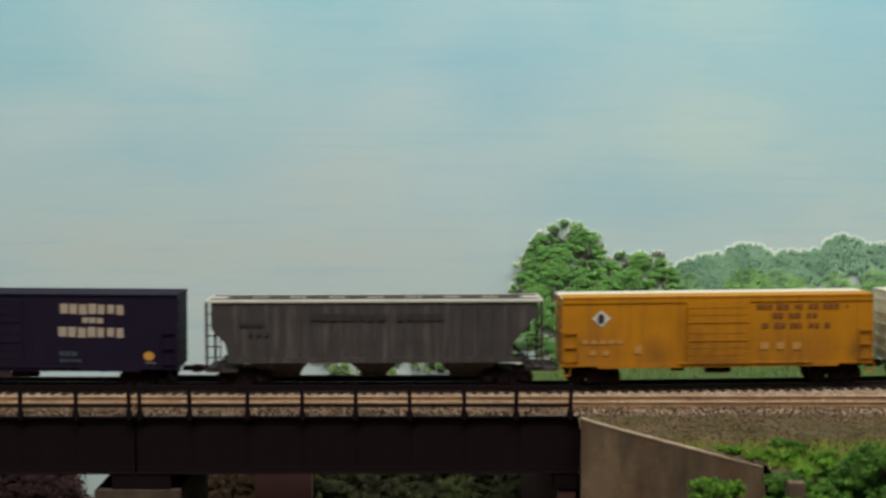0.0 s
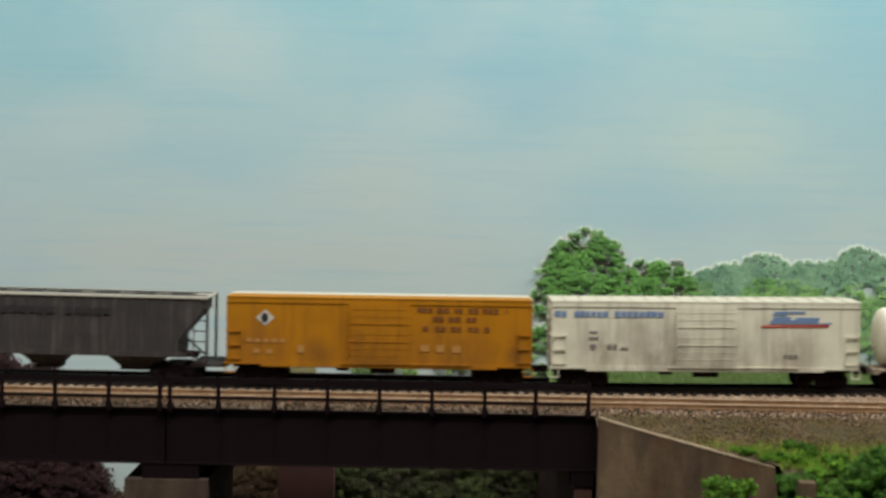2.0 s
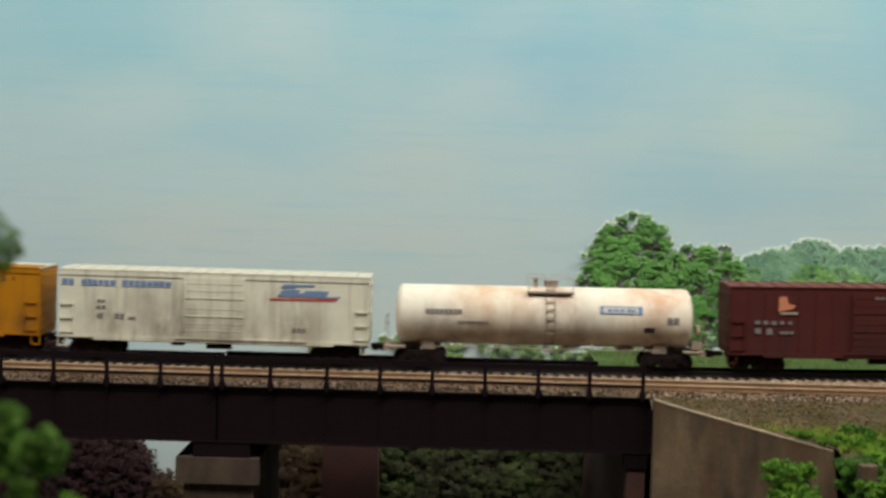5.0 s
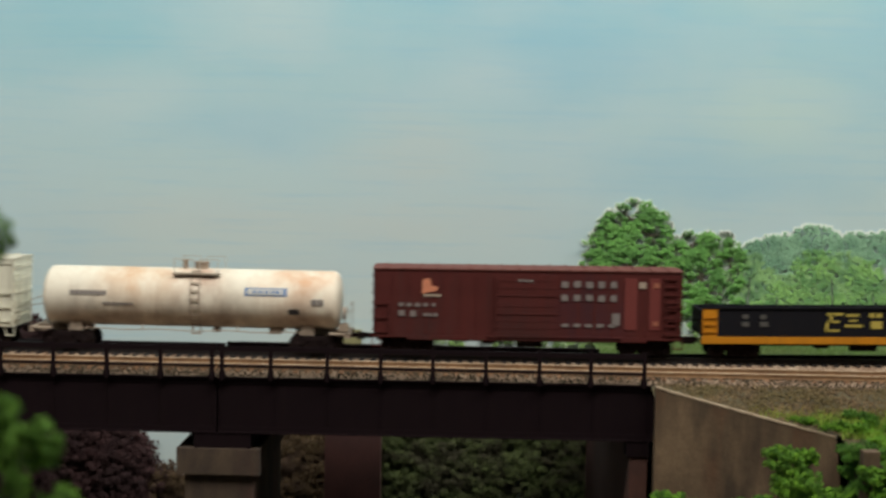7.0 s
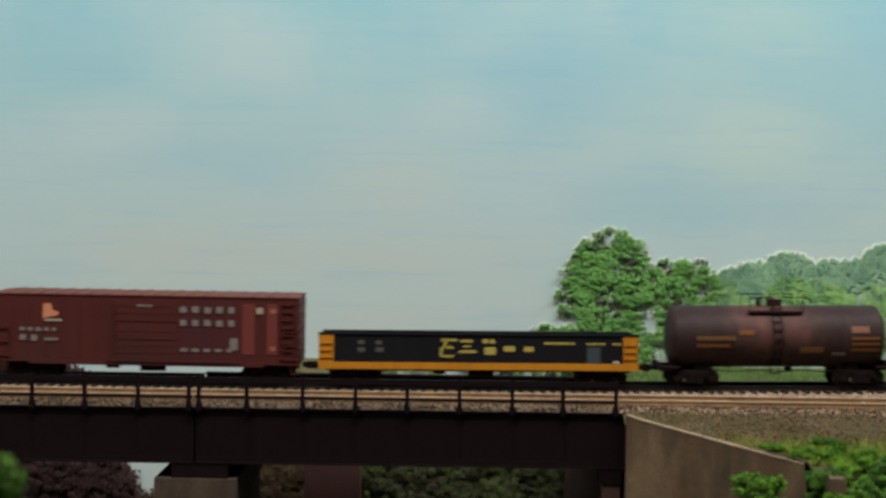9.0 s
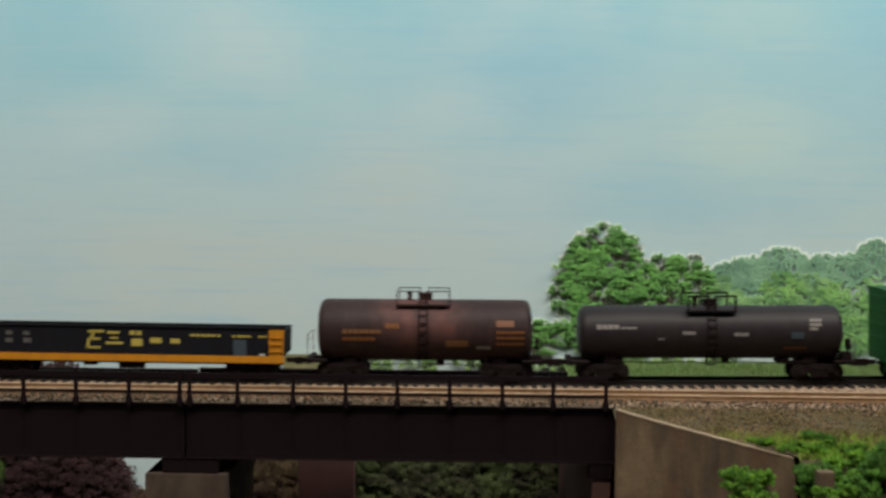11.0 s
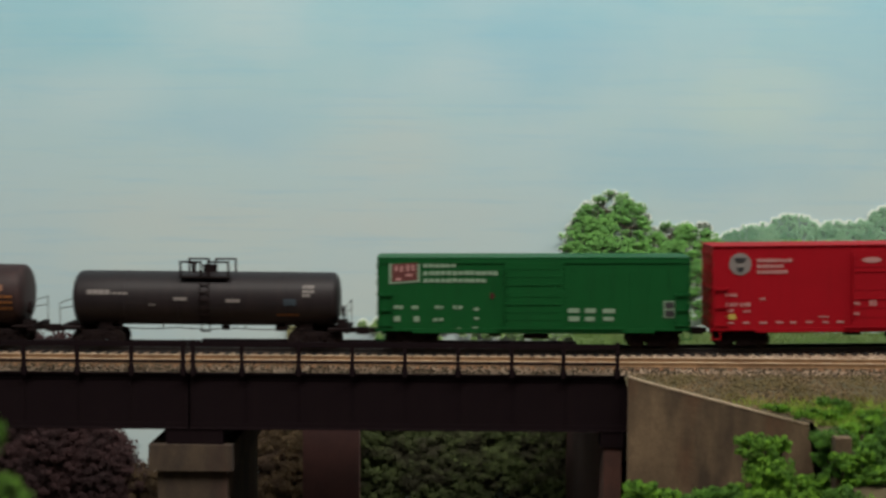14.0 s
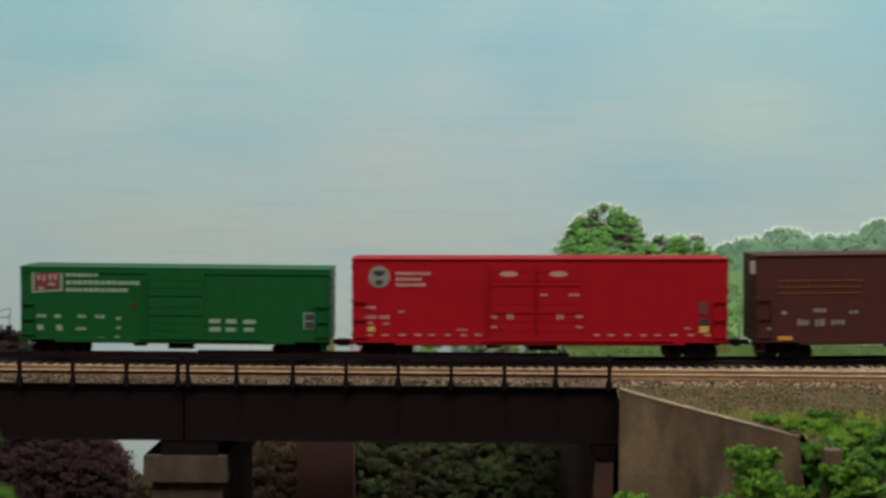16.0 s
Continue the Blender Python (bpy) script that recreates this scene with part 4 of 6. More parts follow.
D_PALEGREEN = plain("pale_green_lettering", (0.19, 0.28, 0.19, 1), 0.7, 0.5)
D_YELLOW = plain("dull_yellow_lettering", (0.42, 0.33, 0.06, 1), 0.7, 0.4)
D_BLACK = plain("black_lettering", (0.02, 0.018, 0.02, 1), 0.7, 0.3)
D_TAN = plain("tan_lettering", (0.36, 0.29, 0.225, 1), 0.7, 0.4)
D_MAROON = plain("maroon_panel", (0.105, 0.024, 0.021, 1), 0.7, 0.4)
D_ORANGE = plain("orange_mark", (0.6, 0.22, 0.12, 1), 0.7, 0.4)
D_PINKW = plain("soft_white_lettering", (0.40, 0.19, 0.18, 1), 0.7, 0.5)
D_CRIMSON = plain("fresh_red_patch", (0.14, 0.022, 0.018, 1), 0.7, 0.3)
D_DIMGREY = plain("dim_grey_lettering", (0.075, 0.07, 0.064, 1), 0.7, 0.4)
D_RUSTORANGE = plain("dull_orange_mark", (0.30, 0.10, 0.06, 1), 0.7, 0.4)
D_DIMBLUE = plain("dim_teal_lettering", (0.03, 0.045, 0.06, 1), 0.7, 0.3)

RAIL = 0.005
TRACK_Y = 0.0712
HALF = 17.2
INSET = 1.8
TRUCK = {}


def truck_meshes():
    bm = bmesh.new()
    shape = [(-13.2, 6.8), (-10, 7.8), (-6, 9.7), (6, 9.7), (10, 7.8), (13.2, 6.8), (13.2, 4.0), (8.6, 3.8), (6.8, 5.4), (5.4, 5.2), (4.6, 1.9), (-4.6, 1.9), (-5.4, 5.2), (-6.8, 5.4), (-8.6, 3.8), (-13.2, 4.0)]
    for y0, y1 in ((-12.6, -10.4), (10.4, 12.6)):
        prism(bm, shape, y0, y1)
        s = -1 if y0 < 0 else 1
        for x in (-10, 10):
            rod(bm, (x, s * 12.4, 4.9), (x, s * 13.5, 4.9), 1.9, 10, 1.5)
        for x in (-2.1, 0, 2.1):
            rod(bm, (x, s * 12.9, 2.8), (x, s * 12.9, 7.2), 0.85, 8)
        box(bm, -4.4, 4.4, min(s * 12.3, s * 13.4), max(s * 12.3, s * 13.4), 7.3, 8.4)
    box(bm, -4, 4, -11, 11, 5, 9.6)
    TRUCK["frame"] = mesh_of("truck", bm, P_TRUCK)
    TRUCK["frame"].materials[0] = P_TRUCK
    bm = bmesh.new()
    for s in (-1, 1):
        rod(bm, (0, s * 7.4, 0), (0, s * 9.2, 0), 4.85, 20)
        rod(bm, (0, s * 6.9, 0), (0, s * 7.4, 0), 5.25, 20)
        for k in range(4):
            a = k * math.pi / 2
            rod(bm, (3 * math.cos(a), s * 9.1, 3 * math.sin(a)), (3 * math.cos(a), s * 9.5, 3 * math.sin(a)), 0.6, 6)
    rod(bm, (0, -11, 0), (0, 11, 0), 1.1, 8)
    TRUCK["axle"] = mesh_of("wheelset", bm, P_WHEEL, True)
    bm = bmesh.new()
    box(bm, -1.2, 5.6, -1.6, 1.6, 8.4, 11)
    box(bm, 4.4, 8.2, -2.4, 2.4, 7.6, 11.4)
    bevelled(bm, 0.35)
    TRUCK["coupler"] = mesh_of("coupler", bm, P_TRUCK)


WHEELSETS = []
CARS = []


def running_gear(car, length, inset=20.5, reach=0.0):
    for cx in (inset, length - inset):
        tr = part("truck", TRUCK["frame"], None, car)
        tr.location = (cx * MM, 0, 0)
        for dx in (-10, 10):
            w = part("wheelset", TRUCK["axle"], None, tr)
            WHEELSETS.append((w, dx))
    for x, turn in ((-reach, 180), (length + reach, 0)):
        c = part("coupler", TRUCK["coupler"], None, car)
        c.location, c.rotation_euler = (x * MM, 0, 0), (0, 0, radians(turn))


def letters(car, mat, lines, name="lettering", label="", face=None, seed=1):
    """Plain letter-sized bars on the near side: lines of (x, z middle, height, bar widths and gaps)."""
    y = -HALF - 0.35 if face is None else face
    r = random.Random(seed)
    for x, z, h, count, wide, gap in lines:
        for i in range(count):
            bm = bmesh.new()
            a = x + i * (wide + gap)
            top = z + h / 2 - r.uniform(0, 0.12) * h
            box(bm, a, a + wide * r.uniform(0.82, 1.0), y, y + 0.3, z - h / 2 + r.uniform(0, 0.12) * h, top)
            part(name, bm, mat, car, label)


def panel(car, name, mat, x0, x1, z0, z1, label="", proud=0.35, slant=0.0):
    bm = bmesh.new()
    prism(bm, [(x0, z0), (x1, z0 + slant), (x1, z1 + slant), (x0, z1)], -HALF - proud, -HALF + 0.2)
    return part(name, bm, mat, car, label)


def disc(car, name, mat, x, z, rx, rz, label="", proud=0.35, seg=20):
    bm = bmesh.new()
    prism(bm, [(x + rx * math.cos(2 * math.pi * k / seg), z + rz * math.sin(2 * math.pi * k / seg)) for k in range(seg)], -HALF - proud, -HALF + 0.1)
    return part(name, bm, mat, car, label)


def ladder(car, mat, x0, x1, z0, z1, rungs, y=-HALF, out=0.95):
    bm = bmesh.new()
    for x in (x0, x1):
        box(bm, x - 0.3, x + 0.3, y - out, y + 0.2, z0 - 1, z1 + 1)
    for k in range(rungs):
        z = z0 + (z1 - z0) * k / (rungs - 1)
        box(bm, x0, x1, y - out - 0.25, y - out + 0.4, z - 0.3, z + 0.3)
    part("ladder", bm, mat, car)


def row(parent, name, mesh, places):
    """Alike pieces on one mesh, each a part of its own."""
    for x, y, z in places:
        part(name, mesh, None, parent).location = (x * MM, y * MM, z * MM)


def underframe(car, length, z):
    bm = bmesh.new()
    box(bm, 3, length - 3, -3, 3, z - 3.2, z)
    for x in (0.24, 0.42, 0.58, 0.76):
        box(bm, length * x - 1, length * x + 1, -HALF + 2, HALF - 2, z - 1.6, z)
    rod(bm, (length * 0.47, -8, z - 3.2), (length * 0.55, -8, z - 3.2), 2.2, 10)
    box(bm, length * 0.36, length * 0.40, -11, -6, z - 3.6, z)
    part("underframe", bm, P_TRUCK, car)


def wagon(name, label, x0, length):
    car = thing(name, label, "freight car", group="cars of the freight train")
    CARS.append((car, x0, length * MM))
    return car


def boxcar(label, x0, length, z0, z1, mat, roof_mat, door, ribs=0, fascia=True, door_ribs=(0.36, 0.66), ladders=True, double=False, roof_h=1.7, panels=0, roof_bits=True):
    car = wagon("boxcar", label, x0, length)
    bm = bmesh.new()
    box(bm, INSET, length - INSET, -HALF, HALF, z0, z1)
    bevelled(bm, 0.5, 2)
    part("body", bm, mat, car)
    for n, w, proud in ((ribs, 0.55, 0.3), (panels, 0.2, 0.12)):
        if n:
            bm = bmesh.new()
            box(bm, -w, w, -HALF - proud, -HALF + 0.2, z0 + 2.6, z1 - 3.2)
            places = [3 + (length - 6) * k / n for k in range(n + 1)]
            row(car, "side_rib", mesh_of("side_rib", bm, mat), [(x, 0, 0) for x in places if not door[0] - 2 < x < door[1] + 2])
    bm = bmesh.new()
    e = HALF + 0.6
    bar_x(bm, [(-e, z1 - 0.2), (-e, z1 + 0.4), (0, z1 + roof_h), (e, z1 + 0.4), (e, z1 - 0.2)], INSET - 0.4, length - INSET + 0.4)
    roof = part("roof", bm, roof_mat, car)
    if roof_bits:
        n = int(length / 9)
        bm = bmesh.new()
        bar_x(bm, [(-e + 0.3, z1 + 0.3), (-e + 0.3, z1 + 0.95), (0, z1 + roof_h + 0.5), (e - 0.3, z1 + 0.95), (e - 0.3, z1 + 0.3)], -0.35, 0.35)
        row(roof, "roof_rib", mesh_of("roof_rib", bm, roof_mat), [(length * k / n, 0, 0) for k in range(1, n)])
    if fascia:
        bm = bmesh.new()
        box(bm, INSET, length - INSET, -HALF - 0.45, -HALF + 0.1, z1 - 3.0, z1 - 0.25)
        bevelled(bm, 0.25)
        part("top_chord", bm, mat, car)
    bm = bmesh.new()
    for a, b in ((0.4, length * 0.12), (length * 0.12, length * 0.88), (length * 0.88, length - INSET - 0.3)):
        dz = 0.0 if a > 3 and b < length - 3 else 1.3
        box(bm, a, b, -HALF - 0.45, -HALF + 0.1, z0 - 0.9 + dz, z0 + 1.6)
    part("side_sill", bm, mat, car)
    d0, d1 = door
    leaves = ((d0, (d0 + d1) / 2 - 0.25), ((d0 + d1) / 2 + 0.25, d1)) if double else ((d0, d1),)
    for a, b in leaves:
        bm = bmesh.new()
        box(bm, a, b, -HALF - 0.8, -HALF + 0.1, z0 + 2.0, z1 - 2.6)
        d = part("door", bevelled(bm, 0.12), mat, car)
        for fs, proud, half, cut in ((door_ribs, 1.15, 0.32, 0.8), ((0.12, 0.24, 0.48, 0.78, 0.9), 0.95, 0.18, 1.2)):
            bm = bmesh.new()
            box(bm, a + cut, b - cut, -HALF - proud, -HALF - 0.75, -half, half)
            row(d, "door_rib", mesh_of("door_rib", bm, mat), [(0, 0, z0 + 2 + (z1 - z0 - 4.6) * f) for f in fs])
        bm = bmesh.new()
        box(bm, a + 0.4, a + 1.0, -HALF - 1.7, -HALF - 0.8, z0 + 6, z1 - 6)
        part("door_rod", bm, mat, d)
    bm = bmesh.new()
    box(bm, d0 - 4, min(d1 + (d1 - d0), length - 3), -HALF - 1.1, -HALF + 0.1, z0 + 1.0, z0 + 1.9)
    part("door_track", bm, mat, car)
    if ladders:
        hi = z0 + 0.5 * (z1 - z0)
        ladder(car, mat, 2.4, 10, z0 + 3.5, hi, 3)
        ladder(car, mat, length - 10, length - 2.4, z0 + 3.5, hi, 3)
    for x in (3.5, length - 3.5):
        bm = bmesh.new()
        box(bm, x - 2.6, x - 2.1, -HALF, -HALF + 0.6, z0 - 4.5, z0)
        box(bm, x + 2.1, x + 2.6, -HALF, -HALF + 0.6, z0 - 4.5, z0)
        box(bm, x - 2.6, x + 2.6, -HALF, -HALF + 0.8, z0 - 4.9, z0 - 4.3)
        part("step", bm, mat, car)
    for x, s in ((INSET - 0.1, -1), (length - INSET + 0.1, 1)):
        bm = bmesh.new()
        for k in range(7):
            z = z0 + 4 + (z1 - z0 - 8) * k / 6
            rod(bm, (x + s * 0.6, -HALF + 3, z), (x + s * 0.6, -HALF + 10, z), 0.35, 6)
        for k in range(5):
            z = z0 + 5 + (z1 - z0 - 10) * k / 4
            box(bm, x - 0.3, x + 0.3 + 0.0, -HALF + 1.5, HALF - 1.5, z - 1.0, z + 1.0)
        part("end_ribs", bm, mat, car)
    underframe(car, length, z0)
    running_gear(car, length)
    return car


def navy_boxcar():
    c = boxcar("dark navy boxcar with tan lettering on the train", -0.388, 178, 11, 52.4, P_NAVY, P_NAVY, (58, 92), panels=14, fascia=False, roof_h=0.4, roof_bits=False)
    letters(c, D_TAN, [(112.5, 44.6, 6.0, 7, 4.4, 0.75)])
    letters(c, D_TAN, [(124.5, 38.4, 3.4, 3, 3.4, 0.6)])
    letters(c, D_TAN, [(111.5, 31.8, 6.0, 7, 4.5, 0.8)])
    letters(c, D_DIMBLUE, [(112, 19.8, 2.8, 3, 2.8, 0.5), (112, 16.0, 2.0, 4, 2.6, 0.6)])
    disc(c, "yellow_mark", D_AMBER, 161, 18.8, 3.0, 2.4, "small amber round mark")
    letters(c, D_GREYT, [(159, 15.0, 0.9, 3, 1.6, 0.4)])


def hopper():
    L, z0, z1 = 187, 16, 49.0
    car = wagon("hopper_car", "grimy grey covered hopper car on the train", -0.196, L)
    bm = bmesh.new()
    # the near and far sheets slope in at the ends
    prism(bm, [(3.5, z1), (L - 3.5, z1), (L - 3.5, z1 - 8), (L - 17, z0 + 9), (L - 17, z0), (13, z0), (11, z0 + 10), (3.5, z1 - 15)], -HALF, HALF)
    bevelled(bm, 0.4)
    part("body", bm, P_GREY, car)
    bm = bmesh.new()
    box(bm, -0.4, 0.4, -HALF - 0.5, -HALF + 0.1, z0 + 2, z1 - 1.2)
    row(car, "side_post", mesh_of("side_post", bm, P_GREY), [(19 + (L - 38) * k / 18, 0, 0) for k in range(19)])
    bm = bmesh.new()
    box(bm, 0.3, L - 0.3, -HALF - 0.8, HALF + 0.8, z1 - 0.6, z1 + 0.5)
    part("top_edge", bm, P_PALEEDGE, car, "worn pale top edge")
    bm = bmesh.new()
    bar_x(bm, [(-14, z1 + 0.2), (-12, z1 + 0.5), (12, z1 + 0.5), (14, z1 + 0.2)], 10, L - 10)
    for k in range(8):
        x = 18 + (L - 36) * k / 7
        box(bm, x - 6, x + 6, -4, 4, z1 + 0.4, z1 + 0.8)
    part("roof", bm, P_GREY, car)
    for s in (-1, 1):
        bm = bmesh.new()
        box(bm, 2, L - 2, s * 9 - 2.5, s * 9 + 2.5, z1 + 0.55, z1 + 0.8)
        part("running_board", bm, P_GREY, car)
    for a, b, c, d in ((22, 58, 31, 50), (78, 108, 87, 99), (128, 164, 136, 155)):
        bm = bmesh.new()
        top = [bm.verts.new(p) for p in ((a, -HALF + 1, z0 + 0.1), (b, -HALF + 1, z0 + 0.1), (b, HALF - 1, z0 + 0.1), (a, HALF - 1, z0 + 0.1))]
        bot = [bm.verts.new(p) for p in ((c, -6, 6.8), (d, -6, 6.8), (d, 6, 6.8), (c, 6, 6.8))]
        bm.faces.new(top[::-1])
        bm.faces.new(bot)
        for i in range(4):
            j = (i + 1) % 4
            bm.faces.new((top[i], top[j], bot[j], bot[i]))
        box(bm, c - 1, d + 1, -7, 7, 5.6, 7.2)
        part("discharge_bay", bm, P_GREY, car)
    bm = bmesh.new()
    box(bm, 12, L - 12, -HALF - 0.6, -HALF + 0.4, z0 - 1.2, z0 + 1.8)
    part("side_sill", bm, P_GREY, car)
    for x0, x1 in ((0.8, 8.5), (L - 8.5, L - 0.8)):
        ladder(car, P_TRUCKRUST, x0, x1, 12, z1 - 7, 6, -HALF + 1.2, 0.8)
        bm = bmesh.new()
        for y in (-HALF + 1.2, HALF - 1.2):
            xo = x0 if x0 < 50 else x1
            box(bm, xo - 0.7, xo + 0.7, y - 0.7, y + 0.7, 10, z1)
        box(bm, min(x0, x1) - 0.6, max(x0, x1) + 9, -HALF + 1, HALF - 1, 9.6, 11.4)
        part("end_platform", bm, P_GREY, car)
        xa = 4.2 if x0 < 50 else L - 4.2
        xb = 19 if x0 < 50 else L - 19
        for y in (-12, 12):
            bm = bmesh.new()
            rod(bm, (xa, y, 11), (xb, y, 24), 0.7, 6)
            part("end_brace", bm, P_GREY, car)
    letters(car, D_BLACK, [(59, 40.3, 4.2, 8, 4.3, 0.9), (106, 40.3, 4.2, 5, 4.3, 1.0)], face=-HALF - 0.75)
    letters(car, D_BLACK, [(19, 36.5, 2.6, 4, 2.8, 0.7), (24, 31, 2.2, 3, 2.8, 1.8)], face=-HALF - 0.75)
    bm = bmesh.new()
    box(bm, 8, L - 8, -3, 3, 13.2, z0 + 0.3)
    part("centre_sill", bm, P_TRUCK, car)
    running_gear(car, L, 20)


def yellow_boxcar():
    c = boxcar("weathered orange-yellow boxcar with pale roof on the train", 0.0, 177, 11.6, 50.0, P_YELLOW, P_ROOFPALE, (71, 106), roof_h=0.7, roof_bits=False)
    bm = bmesh.new()
    e = HALF + 0.7
    bar_x(bm, [(-e, 49.9), (-e, 50.6), (-3.5, 50.95), (-3.5, 50.5)], 2, 175)
    part("roof_edge", bm, P_YELLOW, c)
    bm = bmesh.new()
    prism(bm, [(18.4, 38.6), (23.6, 34), (28.8, 38.6), (23.6, 43.2)], -HALF - 0.3, -HALF)
    part("emblem", bm, D_WHITE, c, "white diamond emblem with dark centre")
    disc(c, "emblem_centre", D_BLACK, 23.4, 38.6, 2.0, 2.8, "", 0.5, 12)
    letters(c, D_BROWN, [(110, 44.2, 3.0, 3, 2.6, 0.5), (121, 44.2, 3.2, 2, 3.4, 0.6), (131, 44.2, 3.0, 2, 2.2, 0.5), (139, 44.2, 3.2, 2, 2.6, 0.6), (147, 44.2, 3.2, 3, 2.8, 0.4), (160, 44, 2.2, 1, 1.0, 0.4)])
    letters(c, D_BROWN, [(119, 39.2, 3.0, 2, 2.8, 0.5), (128, 39.2, 3.0, 2, 3.0, 0.5), (138, 39.2, 3.0, 2, 2.8, 0.4)])
    letters(c, D_BROWN, [(113, 33.6, 3.0, 1, 3.4, 0.5), (120, 33.6, 3.0, 2, 2.8, 0.5), (129, 33.6, 3.0, 2, 3.0, 0.5), (139, 33.6, 3.0, 2, 3.0, 0.4), (148, 33.6, 3.0, 1, 3.0, 0.4)])
    letters(c, D_FAINT, [(112, 22.2, 4.4, 1, 5.0, 1), (121, 22.2, 4.4, 1, 5.0, 1), (130, 22.2, 4.4, 1, 5.0, 1)])
    letters(c, D_FAINT, [(13, 25.5, 2.4, 5, 3.4, 1.4), (17, 19.5, 3.2, 2, 4, 3.4), (42, 21, 5, 1, 4.0, 1)])


def cream_boxcar():
    c = boxcar("dirty off-white boxcar with blue lettering on the train", 0.185, 179, 11.6, 50.2, P_CREAM, P_ROOFPALE, (72, 107), roof_h=1.0)
    letters(c, D_BLUE, [(3.4, 43.2, 3.6, 2, 3.2, 0.5), (14.5, 43.2, 3.6, 6, 2.9, 0.35), (37.5, 43.2, 3.6, 8, 3.1, 0.4)])
    letters(c, D_GREYT, [(23.5, 32.8, 1.6, 2, 2.0, 0.4), (23, 29.4, 1.8, 2, 2.4, 0.4), (23.5, 24.6, 3.2, 1, 4, 1), (33.5, 24.6, 3.4, 2, 2.6, 0.5), (41, 23.6, 1.6, 2, 2, 0.4), (134, 19.6, 2.2, 3, 2.4, 0.4)])
    bm = bmesh.new()
    prism(bm, [(127, 43.4), (129, 45.4), (146, 45.4), (146, 44.3), (136, 44.3), (135, 43.2)], -HALF - 0.35, -HALF)
    prism(bm, [(125, 38.4), (128.5, 42.4), (138, 42.4), (137, 40.6), (140, 40.6), (141, 42.0), (154, 42.0), (153, 38.6), (161, 39.2), (160, 38.2)], -HALF - 0.35, -HALF)
    part("emblem", bm, D_BLUE, c, "blue swept emblem")
    panel(c, "stripe", D_RED, 121, 159, 36.2, 37.3, "thin red stripe", 0.35, 0.4)


def brown_boxcar():
    c = boxcar("oxide-brown boxcar with pale letter bars on the train", 0.5645, 177, 10.8, 49.7, P_BROWN, P_OXROOF, (70, 106), ribs=18, fascia=False, roof_h=1.0)
    bm = bmesh.new()
    prism(bm, [(29, 36), (37, 37.5), (38.5, 39.5), (34.5, 40.5), (33.5, 44.5), (29.5, 44.2)], -HALF - 0.6, -HALF)
    part("emblem", bm, D_ORANGE, c, "orange and white figure emblem")
    panel(c, "emblem_bar", D_TAN, 30, 40, 34.4, 35.6, "", 0.6)
    letters(c, D_GREYT, [(16, 29.6, 2.2, 3, 3.0, 1.6), (30, 29.6, 2.0, 2, 2.4, 2.2), (16, 24.8, 3.8, 1, 4, 2), (22.5, 24.8, 3.8, 1, 4, 2), (30, 24.0, 1.8, 3, 2.4, 0.4)], face=-HALF - 0.6)
    for i in range(5):
        letters(c, D_GREYT, [(107.5 + 6.9 * i, 42.2, 4.0, 1, 3.9, 0), (107.5 + 6.9 * i, 34.6, 3.8, 1, 3.9, 0)], face=-HALF - 0.6, seed=i)
        letters(c, D_GREYT, [(108 + 6.5 * i, 19, 2.0, 1, 3.9, 0)], face=-HALF - 0.6)
    panel(c, "red_patch", D_CRIMSON, 143, 150, 17, 46, "brighter red repainted panel", 0.4)
    panel(c, "red_patch", D_CRIMSON, 157, 163, 17, 46, "brighter red repainted panel", 0.4)
    letters(c, D_GREYT, [(136, 22.5, 7.6, 1, 4.6, 0)], face=-HALF - 0.6)
    letters(c, D_TAN, [(151, 42, 3.8, 1, 4.0, 0)], face=-HALF - 0.65)
    letters(c, D_RUSTORANGE, [(159, 42, 3.0, 1, 3.6, 0), (159, 20.5, 2.6, 1, 3.6, 0)], face=-HALF - 0.65)
    letters(c, D_GREYT, [(83, 44, 1.4, 3, 2.6, 0.4)], face=-HALF - 1.1)
    ladder(c, P_BROWN, 165, 172.5, 15, 46, 8)


